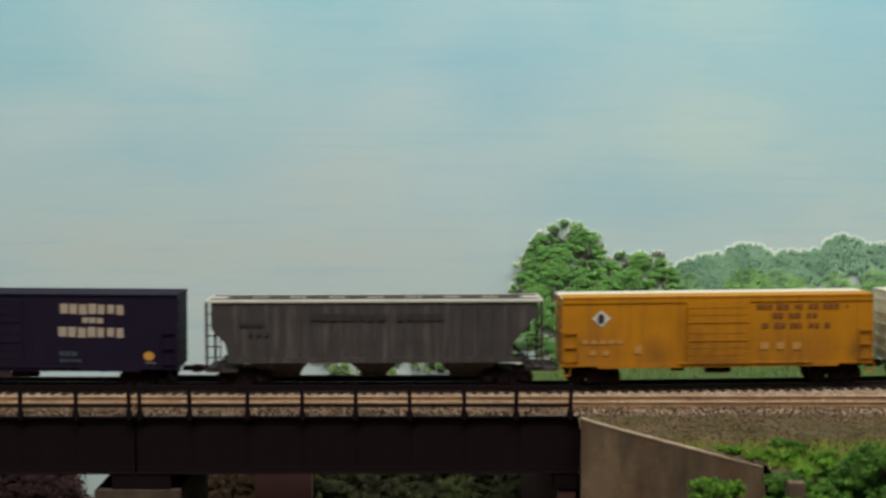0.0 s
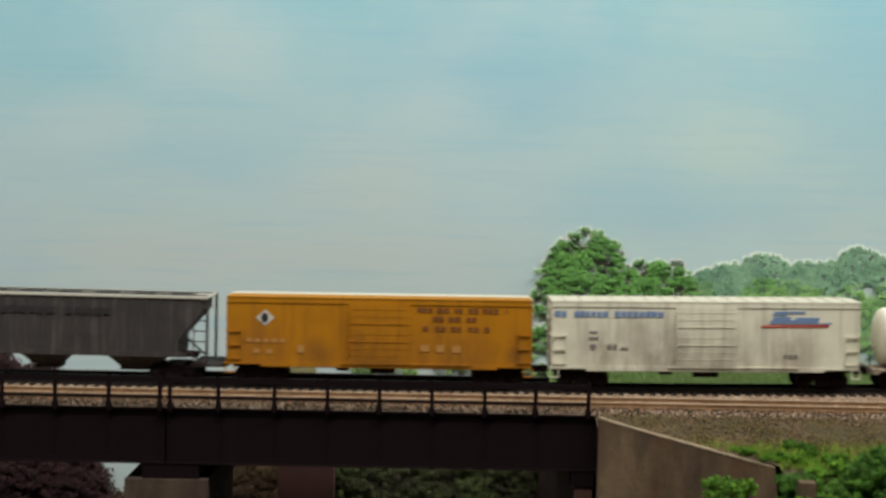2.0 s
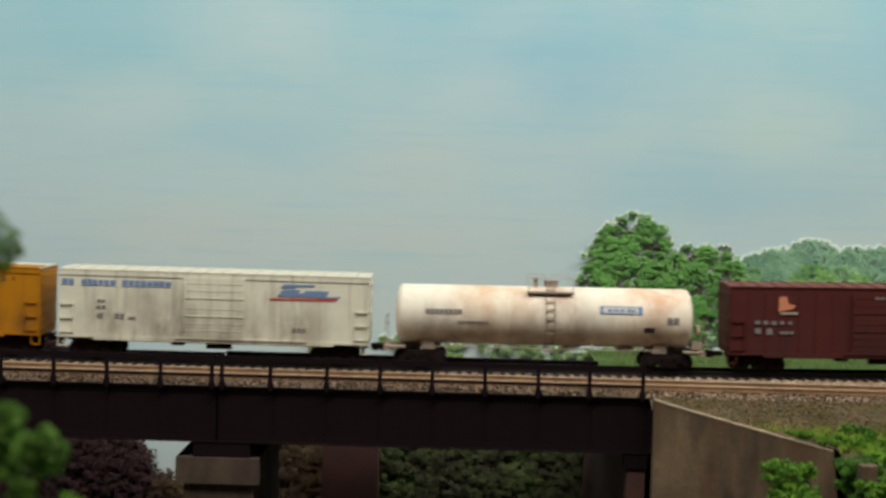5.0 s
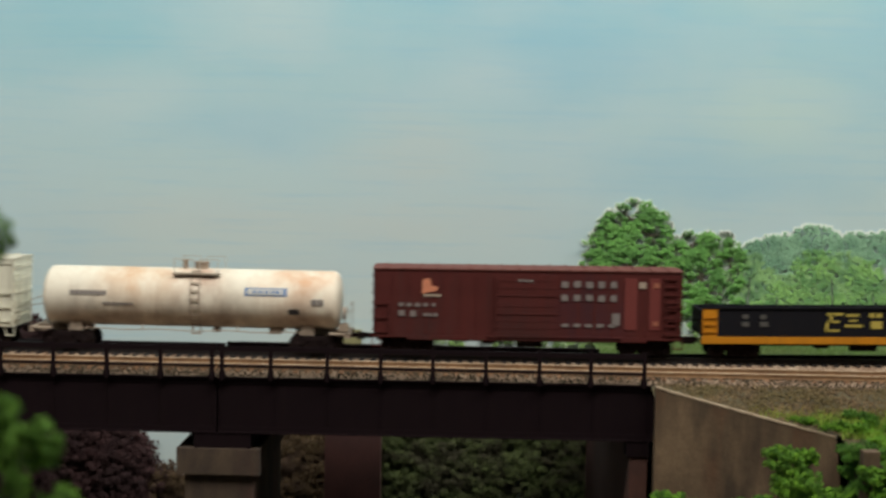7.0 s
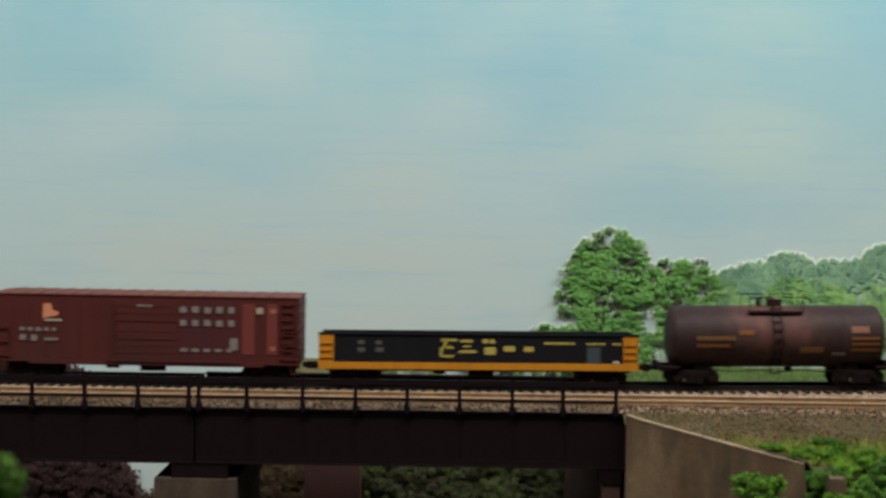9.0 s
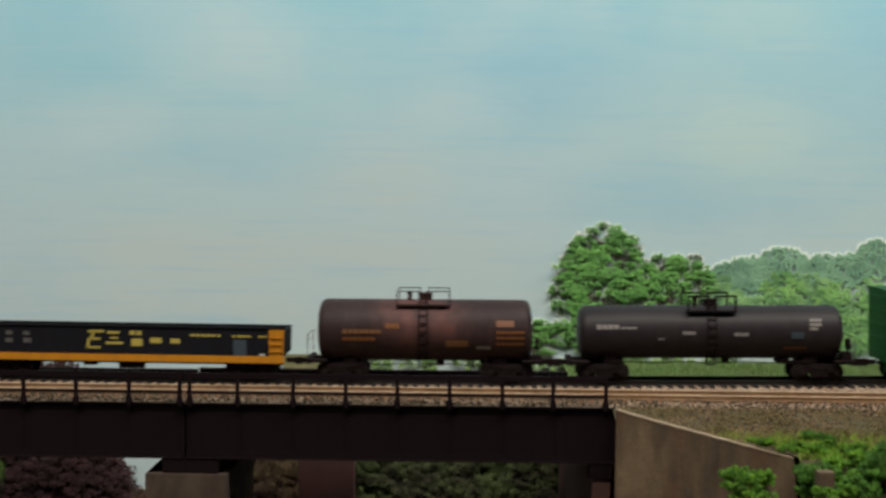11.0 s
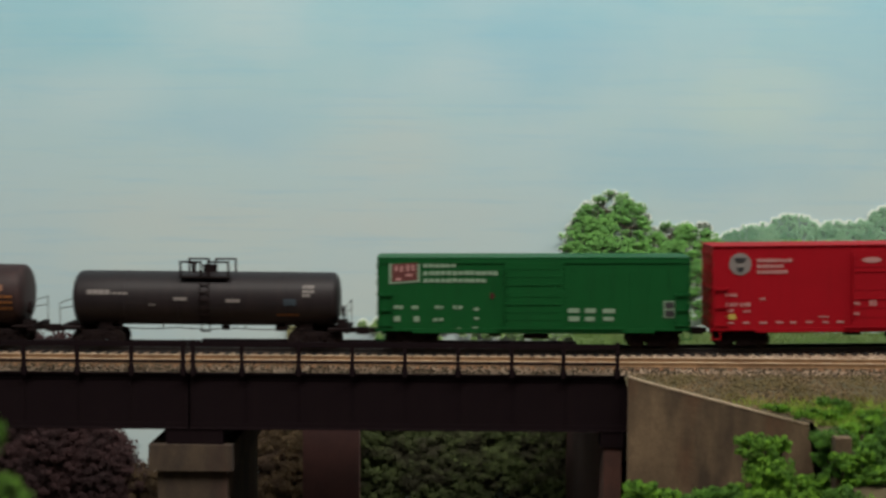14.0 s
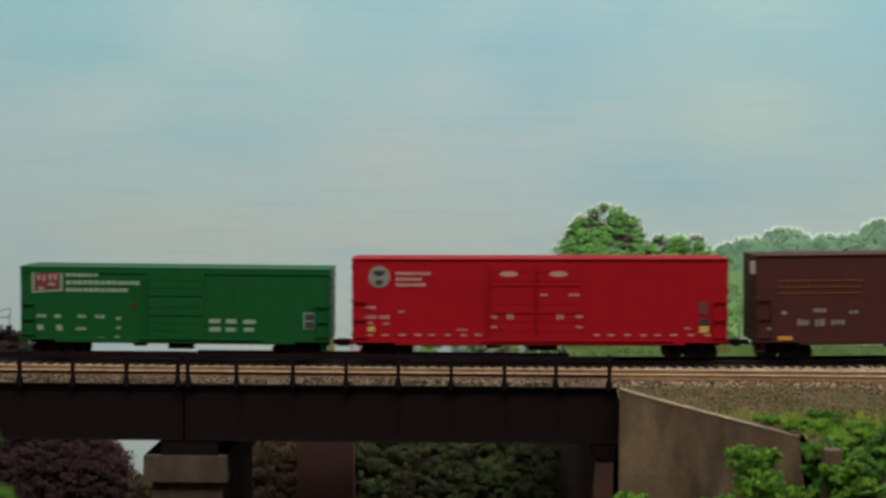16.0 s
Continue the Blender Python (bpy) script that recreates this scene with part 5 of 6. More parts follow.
def gondola():
    L, z0, z1 = 183, 10, 30.0
    car = wagon("gondola_car", "dark slate low gondola with amber trim on the train", 0.751, L)
    bm = bmesh.new()
    for y0, y1, dip in ((-HALF, -HALF + 1.4, 0.4), (HALF - 1.4, HALF, 2.6)):
        box(bm, 0.5, L - 0.5, y0, y1, z0 + 3.6, z1 - dip)
    for x0, x1 in ((0.5, 2), (L - 2, L - 0.5)):
        box(bm, x0, x1, -HALF + 1.4, HALF - 1.4, z0 + 3.6, z1 - 2.6)
    box(bm, 2, L - 2, -HALF + 1.4, HALF - 1.4, z0 + 3, z0 + 4.6)
    for k in range(1, 14):
        x = L * k / 14
        if x > 18 and x < L - 18:
            box(bm, x - 0.3, x + 0.3, -HALF - 0.12, -HALF + 0.1, z0 + 4, z1 - 1.4)
    part("body", bm, P_GONDOLA, car)
    bm = bmesh.new()
    for y0, y1, dip in ((-HALF - 0.7, -HALF + 1.6, 0.0), (HALF - 1.6, HALF + 0.7, 2.2)):
        box(bm, 0.2, L - 0.2, y0, y1, z1 - 0.5 - dip, z1 + 0.5 - dip)
    for x0, x1 in ((0.2, 2.4), (L - 2.4, L - 0.2)):
        box(bm, x0, x1, -HALF, HALF, z1 - 2.65, z1 - 1.75)
    part("top_rim", bm, P_GONDOLA, car)
    bm = bmesh.new()
    box(bm, 0.3, L - 0.3, -HALF - 0.6, -HALF + 0.6, z0 - 0.2, z0 + 3.7)
    bevelled(bm, 0.2)
    part("side_sill", bm, P_GONYELLOW, car, "amber side sill")
    for x0, x1 in ((0.6, 9.0), (L - 9.0, L - 0.6)):
        panel(car, "corner_panel", P_GONYELLOW, x0, x1, z0 + 3.6, z1 - 0.8, "amber corner panel", 0.4)
        ladder(car, P_GONYELLOW, x0 + 0.5, x1 - 0.5, z0 + 6.5, z1 - 5.5, 3)
    letters(car, D_DIMGREY, [(23, 25, 2.6, 1, 3.6, 1), (22.8, 20.8, 2.8, 1, 4.4, 1), (33, 25, 2.6, 1, 3.6, 1), (33, 20.8, 2.8, 1, 4.6, 1)])
    bm = bmesh.new()
    for a, b, c2, d in ((70, 79, 26.0, 27.4), (70, 77, 21.8, 23.0), (69, 77, 16.8, 18.0), (69.2, 70.8, 17, 22), (71.5, 73.2, 22, 27)):
        prism(bm, [(a, c2), (b, c2), (b + 0.6, d), (a + 0.6, d)], -HALF - 0.35, -HALF)
    for a, b, c2, d in ((81, 88, 25.4, 26.8), (82.5, 87, 22.6, 23.6), (80, 90, 19.4, 20.8)):
        prism(bm, [(a, c2), (b, c2), (b + 0.6, d), (a + 0.6, d)], -HALF - 0.35, -HALF)
    part("lettering", bm, D_YELLOW, car)
    letters(car, D_YELLOW, [(94, 26, 2.6, 2, 3.2, 0.8), (95, 20.8, 4.6, 1, 6.6, 1), (106, 21.8, 3.2, 1, 6.6, 1), (117.5, 21.8, 3.2, 1, 6.6, 1)])
    letters(car, D_YELLOW, [(129, 25.2, 1.4, 6, 2.6, 0.4), (153, 25, 1.2, 4, 2.4, 0.4), (168, 25, 1.2, 2, 2.2, 0.4)])
    panel(car, "data_panel", D_DIMBLUE, 153.5, 161, 13.6, 23, "dim grey data panel", 0.3)
    letters(car, D_WHITE, [(168.5, 14.6, 1.3, 2, 1.5, 0.3)])
    underframe(car, L, z0)
    running_gear(car, L)


def tank_shell(bm, x0, x1, zc, r, dome=4.6, seg=40):
    """A cylinder along x with dished heads."""
    rings = []
    stations = [(x0 + dome * (1 - math.cos(a)), math.sin(a)) for a in (0.25, 0.55, 0.85, 1.15, 1.5708)]
    stations += [(x0 + dome + (x1 - x0 - 2 * dome) * k / 6, 1.0) for k in range(1, 6)]
    stations += [(x1 - dome * (1 - math.cos(a)), math.sin(a)) for a in (1.5708, 1.15, 0.85, 0.55, 0.25)]
    for x, f in stations:
        rr = r * (f ** 0.55)
        rings.append([bm.verts.new((x, rr * math.cos(2 * math.pi * k / seg), zc + rr * math.sin(2 * math.pi * k / seg))) for k in range(seg)])
    for a, b in zip(rings, rings[1:]):
        for k in range(seg):
            j = (k + 1) % seg
            bm.faces.new((a[k], b[k], b[j], a[j]))
    bm.faces.new(rings[0][::-1])
    bm.faces.new(rings[-1])


def on_tank(car, name, mat, x0, x1, z0, z1, zc, r, label="", lift=0.25):
    """A thin patch that follows the tank's curve, between two heights on the near side."""
    bm = bmesh.new()
    n = 5
    rows = []
    for k in range(n + 1):
        z = z0 + (z1 - z0) * k / n
        s = max(-0.99, min(0.99, (z - zc) / r))
        c = math.sqrt(1 - s * s)
        rows.append([[bm.verts.new((x, -(r + h) * c, zc + (r + h) * s)) for x in (x0, x1)] for h in (lift, lift - 0.3)])
    for a, b in zip(rows, rows[1:]):
        bm.faces.new((a[0][0], a[0][1], b[0][1], b[0][0]))
        bm.faces.new((a[1][1], a[1][0], b[1][0], b[1][1]))
        bm.faces.new((a[0][0], b[0][0], b[1][0], a[1][0]))
        bm.faces.new((a[0][1], a[1][1], b[1][1], b[0][1]))
    return part(name, bm, mat, car, label)


def tank_words(car, mat, x, z, h, count, wide, gap, zc, r):
    """Letter-sized bars laid on the tank's curve, each a part of its own."""
    for i in range(count):
        a = x + i * (wide + gap)
        on_tank(car, "lettering", mat, a, a + wide, z - h / 2, z + h / 2, zc, r, "", 0.3)


def tank_car(label, x0, length, zc, r, mat, frame_mat, plat, rail_h, rail_mat, plat_mat, sill=True, wire=0.27):
    car = wagon("tank_car", label, x0, length)
    bm = bmesh.new()
    tank_shell(bm, 0, length, zc, r)
    part("tank", bm, mat, car, smooth=True)
    for f in (0.2, 0.4, 0.6, 0.8):
        bm = bmesh.new()
        x = length * f
        seg, r1, r2 = 40, r + 0.22, r - 0.3
        a = [[bm.verts.new((x + dx, rr * math.cos(2 * math.pi * k / seg), zc + rr * math.sin(2 * math.pi * k / seg))) for k in range(seg)] for dx, rr in ((-0.25, r2), (-0.25, r1), (0.25, r1), (0.25, r2))]
        for p, q in zip(a, a[1:]):
            for k in range(seg):
                j = (k + 1) % seg
                bm.faces.new((p[k], q[k], q[j], p[j]))
        part("weld_band", bm, mat, car, smooth=True)
    # saddles and end sills
    for x in (19, length - 19):
        bm = bmesh.new()
        prism(bm, [(x - 4.2, 10), (x + 4.2, 10), (x + 3, zc - r * 0.72), (x - 3, zc - r * 0.72)], -r * 0.6, r * 0.6)
        part("saddle", bm, frame_mat, car)
    for x0b, x1b in ((-6, 26), (length - 26, length + 6)):
        bm = bmesh.new()
        box(bm, x0b, x1b, -3.2, 3.2, 8.5, 12.5)
        e = x0b if x0b < 0 else x1b - 3
        box(bm, e, e + 3, -HALF + 1, HALF - 1, 9.6, 12.2)
        box(bm, min(e, e + 12 if e < 0 else e - 9), max(e + 3, e + 12 if e < 0 else e), -HALF + 1, -HALF + 8, 11.4, 12.0)
        part("end_sill", bm, frame_mat, car)
        bm = bmesh.new()
        g = -5 if x0b < 0 else length + 5
        for y in (-HALF + 1.6, HALF - 1.6):
            rod(bm, (g, y, 12), (g, y, zc - 2), 0.22, 6)
        rod(bm, (g, -HALF + 1.6, zc - 2), (g, HALF - 1.6, zc - 2), 0.22, 6)
        rod(bm, (g, -HALF + 1.6, zc - 5), (g, HALF - 1.6, zc - 7), 0.22, 6)
        part("end_railing", bm, frame_mat, car)
    if sill:
        bm = bmesh.new()
        n = 24
        line = [(20 + (length - 40) * k / n, -HALF + 3, zc - r - 0.6 + 0.35 * math.sin(k * 0.9)) for k in range(n + 1)]
        for p, q in zip(line, line[1:]):
            rod(bm, p, q, 0.3, 6)
        for k in (2, 7, 17, 22):
            rod(bm, line[k], (line[k][0], -HALF + 4.2, zc - r + 3.2), 0.3, 6)
        part("grab_line", bm, frame_mat, car)
    # top platform with its railing, manway and valves
    m, w = plat
    top = zc + r
    bm = bmesh.new()
    for y0, y1 in ((-13.5, -7), (7, 13.5)):
        box(bm, m - w, m + w, y0, y1, top - 2.9, top - 2.1)
    part("platform", bm, plat_mat, car)
    for xa, xb in ((m - w + 0.5, m - w * 0.15), (m + w * 0.15, m + w - 0.5)):
        for y in (-13, 13):
            bm = bmesh.new()
            h0, h1, w2 = top - 2.2, top + rail_h, wire
            prism(bm, [(xa - w2, h0), (xa - w2, h1 + w2), (xb + w2, h1 + w2), (xb + w2, h0), (xb - w2, h0), (xb - w2, h1 - w2), (xa + w2, h1 - w2), (xa + w2, h0)], y - w2, y + w2)
            part("platform_railing", bm, rail_mat, car)
    bm = bmesh.new()
    rod(bm, (m + 1, 0, top - 1), (m + 1, 0, top + 3.0), 4.0, 14)
    rod(bm, (m + 1, 0, top + 3.0), (m + 1, 0, top + 3.8), 4.5, 14)
    part("manway", bm, plat_mat, car, smooth=True)
    bm = bmesh.new()
    rod(bm, (m - 8, -2, top - 1), (m - 8, -2, top + 4.4), 1.3, 10)
    rod(bm, (m - 8, -2, top + 4.0), (m - 8, -2, top + 4.8), 1.8, 10)
    part("valve", bm, plat_mat, car, smooth=True)
    bm = bmesh.new()
    n = 9
    for k in range(n):
        a = radians(62 - 120 * k / (n - 1))
        y, z = -(r + 1.0) * math.cos(a), zc + (r + 1.0) * math.sin(a)
        box(bm, m - 2.4, m + 2.4, y - 0.3, y + 0.3, z - 0.3, z + 0.3)
    for x in (m - 2.4, m + 2.4):
        pts = [(-(r + 0.9) * math.cos(radians(62 - 120 * k / 12)), zc + (r + 0.9) * math.sin(radians(62 - 120 * k / 12))) for k in range(13)]
        for p, q in zip(pts, pts[1:]):
            rod(bm, (x, p[0], p[1]), (x, q[0], q[1]), 0.3, 5)
    for x in (m - 2.4, m + 2.4):
        box(bm, x - 0.3, x + 0.3, -r * 0.62, -r * 0.55, zc - r - 2.6, zc - r * 0.7)
    box(bm, m - 2.6, m + 2.6, -r * 0.66, -r * 0.5, zc - r - 3.0, zc - r - 2.4)
    part("side_ladder", bm, frame_mat, car)
    bm = bmesh.new()
    rod(bm, (m + 10, 0, zc - r - 2.8), (m + 10, 0, zc - r + 1), 2.2, 10)
    part("bottom_outlet", bm, frame_mat, car)
    bm = bmesh.new()
    box(bm, length * 0.76, length * 0.80, -8, 8, zc - r - 2.4, zc - r + 1)
    part("brake_cylinder", bm, frame_mat, car)
    bm = bmesh.new()
    rod(bm, (length + 1.5, -10, zc - 6), (length + 3.2, -10, zc - 6), 3.4, 12)
    part("brake_wheel", bm, frame_mat, car)
    bm = bmesh.new()
    box(bm, length - 1.0, length + 4.5, -12, -4, zc - r + 0.5, zc - r + 4.5)
    rod(bm, (length + 2.4, -10, 11.5), (length + 2.4, -10, zc - 6), 0.5, 6)
    bevelled(bm, 0.4)
    part("brake_gear", bm, frame_mat, car)
    running_gear(car, length, 14.5, 5.0)
    return car


def white_tank():
    zc, r = 29.4, 16.9
    c = tank_car("rust-streaked white tank car on the train", 0.377, 170, zc, r, P_TANKWHITE, P_TANKFRAME, (88, 13), 6.0, P_PALEEDGE, P_TANKFRAME, wire=0.2)
    tank_words(c, D_GREYT, 17.5, 32.4, 2.6, 8, 2.2, 0.4, zc, r)
    tank_words(c, D_GREYT, 36, 26.5, 1.4, 7, 2.0, 0.5, zc, r)
    on_tank(c, "blue_sign", D_BLUE, 116, 140, 32.6, 37.0, zc, r, "rounded blue sign with pale bar")
    on_tank(c, "sign_field", D_WHITE, 117.6, 137.6, 33.3, 36.3, zc, r, "", 0.5)
    tank_words(c, D_BLUE, 120.5, 34.8, 1.5, 3, 2.2, 1.2, zc, r + 0.3)
    tank_words(c, D_BLUE, 131, 34.8, 1.6, 2, 2.2, 0.5, zc, r + 0.3)
    on_tank(c, "placard", D_BLACK, 141, 147, 22.4, 25.4, zc, r, "small black placard")
    tank_words(c, D_GREYT, 154, 29.5, 3.6, 2, 3.0, 0.6, zc, r)


def brown_tank():
    zc, r = 28.0, 17.8
    c = tank_car("dark brown tank car with amber lettering on the train", 0.952, 124, zc, r, P_TANKBROWN, P_TRUCK, (61, 15.5), 5.6, P_TRUCK, P_TRUCKRUST)
    tank_words(c, D_DIMAMBER, 15, 28.6, 2.4, 7, 2.7, 0.5, zc, r)
    tank_words(c, D_BROWN, 15, 24.4, 2.0, 6, 2.6, 0.6, zc, r)
    tank_words(c, D_BROWN, 39.5, 31.8, 2.8, 3, 2.4, 0.4, zc, r)
    on_tank(c, "amber_panel", D_DIMAMBER, 74, 87, 20.2, 23.8, zc, r, "worn amber panel")
    on_tank(c, "tan_panel", D_DIMORANGE, 103, 113, 31.6, 35.2, zc, r, "worn orange panel")
    tank_words(c, D_BROWN, 103, 28.6, 1.6, 6, 2.2, 0.5, zc, r)
    tank_words(c, D_BROWN, 103, 25.4, 1.6, 6, 2.2, 0.5, zc, r)
    tank_words(c, D_BROWN, 103, 22.0, 1.8, 6, 2.2, 0.5, zc, r)
    tank_words(c, D_GREYT, 92, 19.6, 1.8, 3, 2.2, 0.5, zc, r)


def black_tank():
    zc, r = 27.4, 15.4
    c = tank_car("long brown-black tank car with faint markings on the train", 1.1025, 152, zc, r, P_TANKBLACK, P_TRUCK, (76, 14), 6.2, P_TRUCK, P_TRUCK, wire=0.5)
    tank_words(c, D_GREYT, 10, 31.6, 2.6, 4, 2.8, 0.5, zc, r)
    tank_words(c, D_GREYT, 24, 31.0, 1.2, 3, 2.6, 0.5, zc, r)
    tank_words(c, D_GREYT, 59, 28.2, 1.8, 3, 2.2, 0.3, zc, r)
    tank_words(c, D_GREYT, 88.5, 27.4, 2.0, 3, 2.4, 0.3, zc, r)
    tank_words(c, D_DIMBLUE, 121, 26.8, 3.8, 3, 2.0, 0.4, zc, r)
    for z, n in ((35.2, 3), (32.8, 3), (30.6, 2)):
        tank_words(c, D_GREYT, 131.5, z, 1.7, n, 2.0, 0.3, zc, r)
    tank_words(c, D_BROWN, 117, 19.6, 1.2, 5, 2.2, 0.4, zc, r)
    tank_words(c, D_GREYT, 45, 24.8, 1.0, 2, 1.6, 0.4, zc, r)


def green_boxcar():
    c = boxcar("clean green boxcar with a maroon emblem on the train", 1.2750, 178.5, 11, 52.2, P_GREEN, P_GREEN, (73, 106), panels=16, roof_h=0.7, roof_bits=False)
    panel(c, "emblem_rim", D_PALEGREEN, 8.2, 25.6, 37.6, 50.0, "tan bordered maroon emblem", 0.35, 1.2)
    panel(c, "emblem", D_MAROON, 9.8, 24.2, 38.9, 48.8, "", 0.5, 1.0)
    bm = bmesh.new()
    for a, b, z0, z1 in ((11.5, 13, 45, 48), (14.5, 16, 44.5, 48), (18, 19.6, 45, 48.6), (21, 22.4, 45, 48.6), (12, 15, 39.6, 41.2), (17.5, 21.5, 42, 43.4)):
        box(bm, a, b, -HALF - 0.75, -HALF - 0.4, z0, z1)
    part("emblem_lettering", bm, D_PINKW, c)
    letters(c, D_PALEGREEN, [(27.5, 48.0, 2.4, 6, 2.8, 0.35), (27.5, 43.8, 2.6, 13, 2.9, 0.35), (27.5, 39.6, 2.4, 11, 2.9, 0.35)])
    letters(c, D_PALEGREEN, [(11, 24.6, 2.2, 2, 2.4, 0.5), (21, 24.6, 2.2, 1, 3.6, 0.5), (34, 24.6, 2.0, 2, 2.2, 0.5), (44, 24.6, 2.2, 2, 2.6, 0.5), (56, 23.6, 1.8, 1, 2.4, 0.5)])
    letters(c, D_PALEGREEN, [(11, 18, 3.4, 1, 3.6, 0.5), (22, 18, 3.6, 1, 3.6, 0.5), (33, 17.6, 1.8, 2, 2.6, 0.5), (56, 18.4, 1.6, 1, 3, 0.5), (46, 12.6, 1.0, 1, 3, 0.5), (55, 13.2, 1.0, 1, 3.6, 0.5)])
    letters(c, D_PALEGREEN, [(108.5, 22.6, 2.8, 1, 6.6, 1), (118, 22.6, 2.8, 1, 6.6, 1), (128, 22.6, 2.8, 1, 7.0, 1), (108.8, 18, 2.8, 1, 6.4, 1), (118, 18, 2.8, 1, 6.6, 1), (128.2, 18, 2.8, 1, 6.8, 1)])
    panel(c, "tag_rim", D_PALEGREEN, 162, 168.6, 18.6, 28.0, "small black and white tag", 0.35)
    panel(c, "tag", D_BLACK, 162.8, 167.8, 23.8, 27.4, "", 0.5)
    panel(c, "tag", D_BLACK, 162.8, 167.8, 19.2, 22.8, "", 0.5)
    disc(c, "red_mark", P_MAROON, 66, 31, 1.3, 1.8)


def red_boxcar():
    c = boxcar("bright red high-cube boxcar with white markings on the train", 1.463, 215, 11, 58.4, P_REDCAR, P_REDCAR, (79, 131), fascia=False, roof_h=0.4, double=True, door_ribs=(0.36, 0.72), panels=0, roof_bits=False)
    disc(c, "emblem", D_GREYT, 17, 48.6, 6.2, 6.2, "round grey emblem")
    bm = bmesh.new()
    prism(bm, [(13.4, 52), (20.6, 52), (19, 49.4), (15, 49.4)], -HALF - 0.6, -HALF - 0.3)
    prism(bm, [(14.8, 46.8), (19.2, 46.8), (18.2, 44.2), (15.8, 44.2)], -HALF - 0.6, -HALF - 0.3)
    part("emblem_centre", bm, D_BLACK, c)
    letters(c, D_PINKW, [(26.5, 50.4, 2.1, 8, 2.1, 0.35), (26.5, 47.2, 2.1, 6, 2.1, 0.35), (26.5, 44.0, 2.1, 7, 2.1, 0.35)])
    letters(c, D_PINKW, [(9, 31.2, 1.7, 3, 1.7, 0.4), (9, 25.8, 2.2, 3, 1.9, 0.4), (17, 25.8, 2.2, 3, 1.7, 0.4), (9.5, 22.4, 1.6, 2, 1.8, 0.4), (19, 22.0, 1.3, 2, 1.6, 0.4), (28, 28.8, 1.4, 2, 1.3, 0.4)])
    panel(c, "yellow_tag", D_YELLOW, 9.6, 14.4, 17.6, 20.4, "small yellow tag")
    letters(c, D_PINKW, [(x, 15.6, 1.1, 1, 4.0, 0) for x in (9.5, 18.5, 28, 37, 45, 54, 63, 71, 138, 146, 155, 164, 172, 181, 191, 200)])
    letters(c, D_PINKW, [(61, 18.6, 0.9, 3, 1.6, 0.4), (189, 19.5, 1.0, 2, 1.6, 0.3)])
    for x in (90, 118):
        disc(c, "pale_plate", D_PINKW, x, 50.2, 5.2, 1.6, "", 1.0)
    letters(c, D_PINKW, [(108, 38.4, 1.4, 2, 1.6, 0.4), (124, 38.4, 1.6, 3, 1.7, 0.4), (80, 26.0, 1.8, 2, 1.6, 0.4), (80, 20.2, 1.4, 2, 1.4, 0.4), (89, 26.0, 3.2, 2, 1.6, 0.6), (117, 26.0, 3.2, 2, 1.6, 0.6), (128, 26.0, 1.8, 2, 1.6, 0.4), (128, 20.2, 1.4, 2, 1.4, 0.4)], face=-HALF - 1.1)
    letters(c, D_MAROON, [(197, 30.6, 8.0, 1, 5, 0)])
    panel(c, "tag", D_BLACK, 197, 203, 21.6, 25, "small black tag")
    panel(c, "yellow_tag", D_YELLOW, 197.4, 202.6, 17, 20.8, "small yellow tag")


def maroon_boxcar():
    c = boxcar("maroon high-cube boxcar with faint markings on the train", 1.6908, 213, 11, 60.2, P_MAROON, P_MAROON, (82, 132), fascia=False, roof_h=0.4, double=True, panels=0, roof_bits=False)
    for z in (46, 42.4, 39):
        letters(c, D_BROWN, [(14, z, 0.7, 12, 3.2, 0.8)])
    letters(c, D_GREYT, [(34, 29.2, 2.4, 3, 2.1, 0.3), (25, 22.4, 3.8, 3, 1.9, 0.4), (35, 22.4, 4.4, 2, 2.3, 0.4), (44, 22.4, 2.8, 3, 2.2, 0.5), (16, 28, 2.2, 1, 3.2, 0), (54, 28, 2.2, 2, 2.2, 0.4), (8, 19, 2, 1, 3, 0)])
    panel(c, "amber_tag", D_AMBER, 14, 22, 12.6, 14.8, "small amber tag")
    bm = bmesh.new()
    box(bm, -0.6, 1.6, -HALF + 1, -HALF + 6, 50, 57)
    bevelled(bm, 0.5)
    part("brake_housing", bm, D_TAN, c, "pale brake housing on the car end")


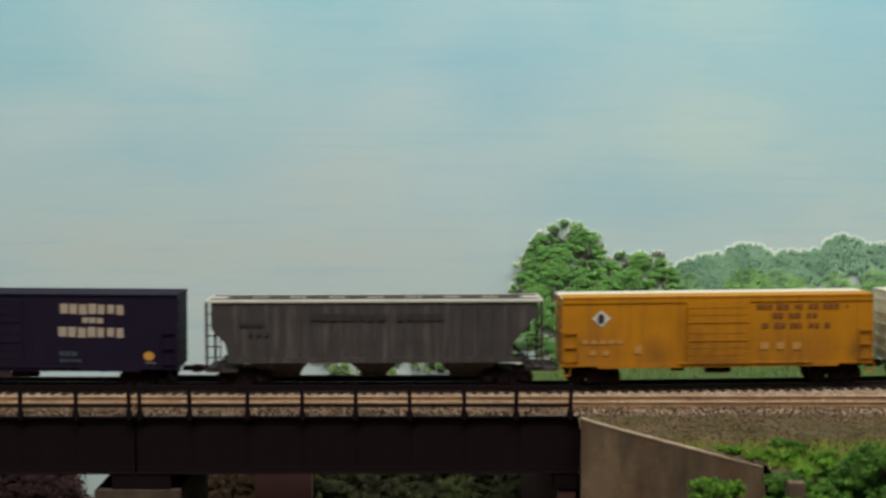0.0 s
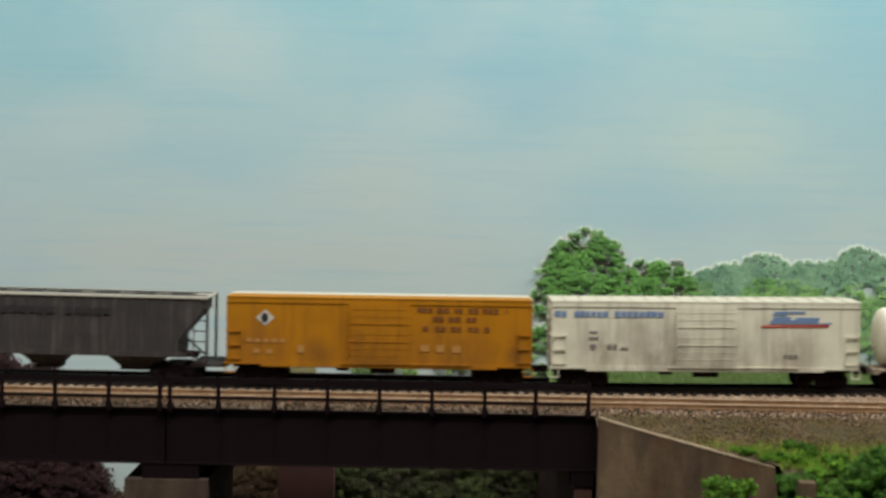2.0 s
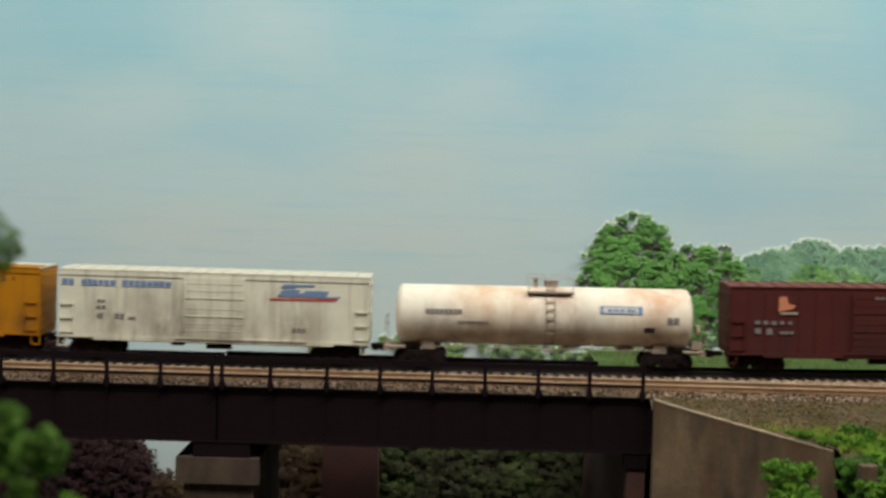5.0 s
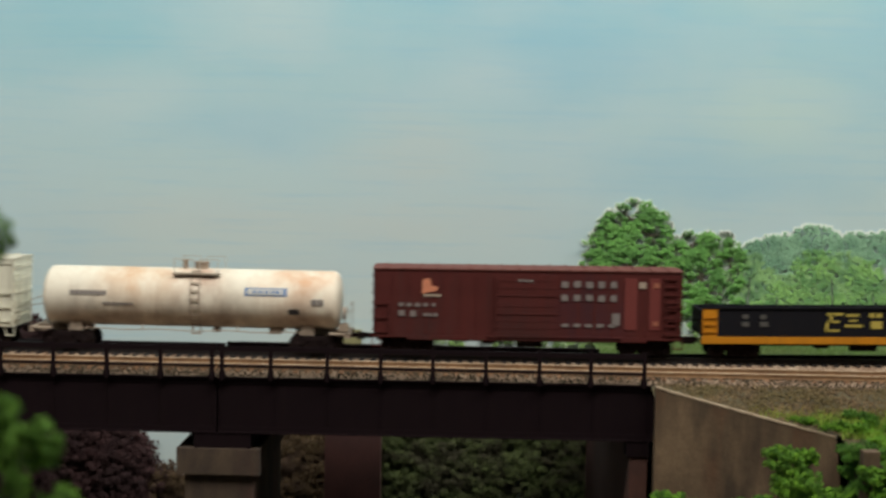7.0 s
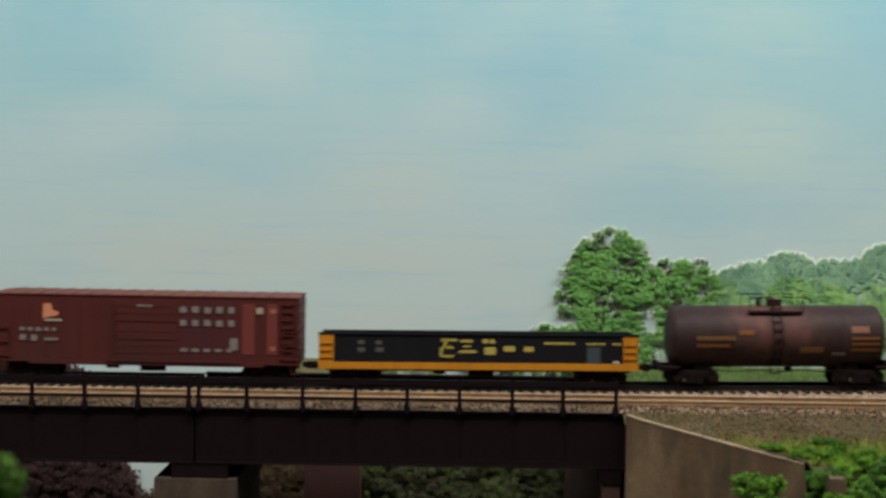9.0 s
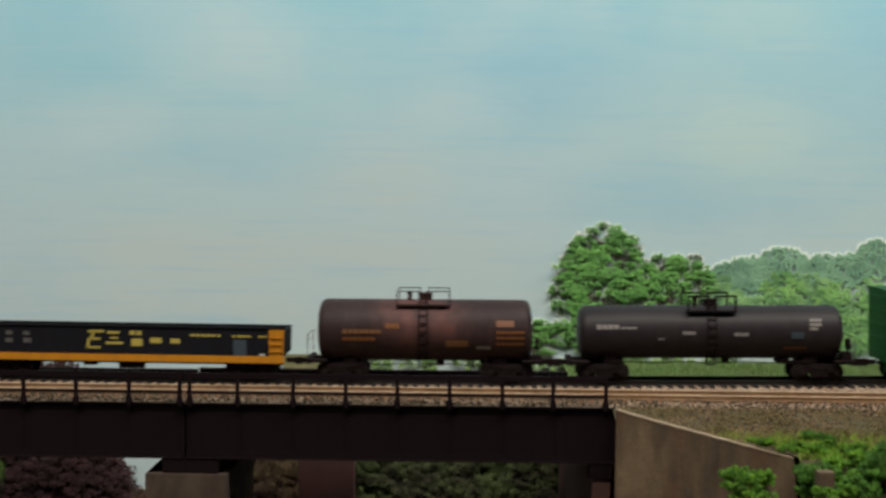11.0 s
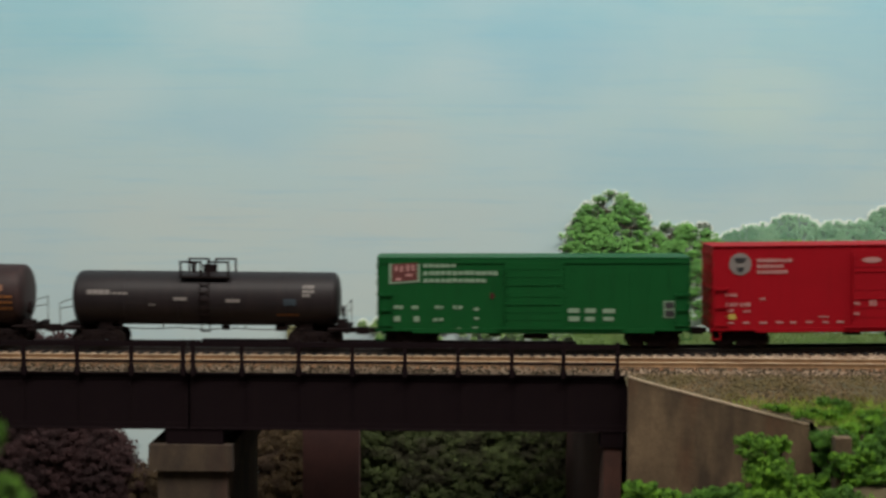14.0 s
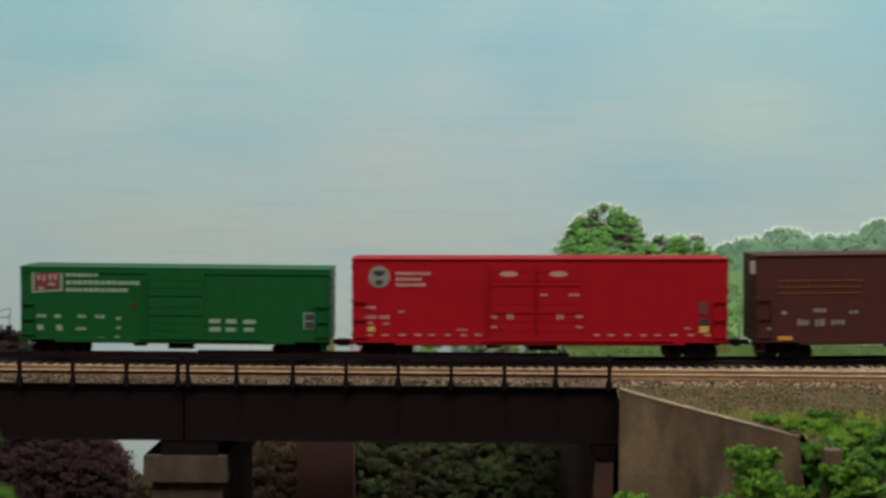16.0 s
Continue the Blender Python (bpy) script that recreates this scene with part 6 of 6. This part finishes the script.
truck_meshes()
navy_boxcar()
hopper()
yellow_boxcar()
cream_boxcar()
white_tank()
brown_boxcar()
gondola()
brown_tank()
black_tank()
green_boxcar()
red_boxcar()
maroon_boxcar()
track("rusty brown rails on weathered brown ties", 22.5, M_RUST, M_RAILHEAD, M_TIE, 71)
track("black rails on dark ties carrying the train", 71.2, M_DARKRAIL, M_DARKRAIL, M_DARKTIE, 72)
ballast()

# how far the train has rolled to the left, in metres, by the second
ROLL = [(0, 0.0000), (0.5, 0.0496), (1, 0.1001), (1.5, 0.1511), (2, 0.2019), (2.5, 0.2531), (3, 0.3038), (3.5, 0.3555), (4, 0.4085), (6.5, 0.6620), (7, 0.7117), (7.5, 0.7626), (8, 0.8137), (8.5, 0.8644), (9, 0.9145), (11.5, 1.1611), (12, 1.2102), (12.5, 1.2590), (13, 1.3072), (13.5, 1.3556), (14, 1.4047), (14.5, 1.4553), (15, 1.5056), (15.5, 1.5550), (16, 1.6036)]


def rolled(t):
    """Smooth between the known places (cubic through the neighbours)."""
    i = max(k for k in range(len(ROLL) - 1) if ROLL[k][0] <= t)
    (t0, s0), (t1, s1) = ROLL[i], ROLL[i + 1]
    def slope(k):
        a, b = ROLL[max(k - 1, 0)], ROLL[min(k + 1, len(ROLL) - 1)]
        return (b[1] - a[1]) / (b[0] - a[0])
    u, h = (t - t0) / (t1 - t0), t1 - t0
    return (2 * u ** 3 - 3 * u ** 2 + 1) * s0 + (u ** 3 - 2 * u ** 2 + u) * h * slope(i) + (3 * u ** 2 - 2 * u ** 3) * s1 + (u ** 3 - u ** 2) * h * slope(i + 1)


def motions():
    for car, x0, length in CARS:
        rows = []
        for k in range(33):
            x = x0 - rolled(k * 0.5)
            z0, z1 = sag(x + 0.02), sag(x + length - 0.02)
            rise = math.atan2(z1 - z0, length - 0.04)
            rows.append((k * 0.5, pose(x, TRACK_Y, RAIL + z0 - 0.02 * math.tan(rise), 0, -math.degrees(rise), 0)))
        walk(car, rows)
    times = [k / 15 for k in range(241)]
    turns = [math.degrees(-rolled(t) / 0.00485) for t in times]
    for w, dx in WHEELSETS:
        walk(w, [(t, pose(dx * MM, 0, 4.85 * MM, 0, a, 0)) for t, a in zip(times, turns)])


motions()
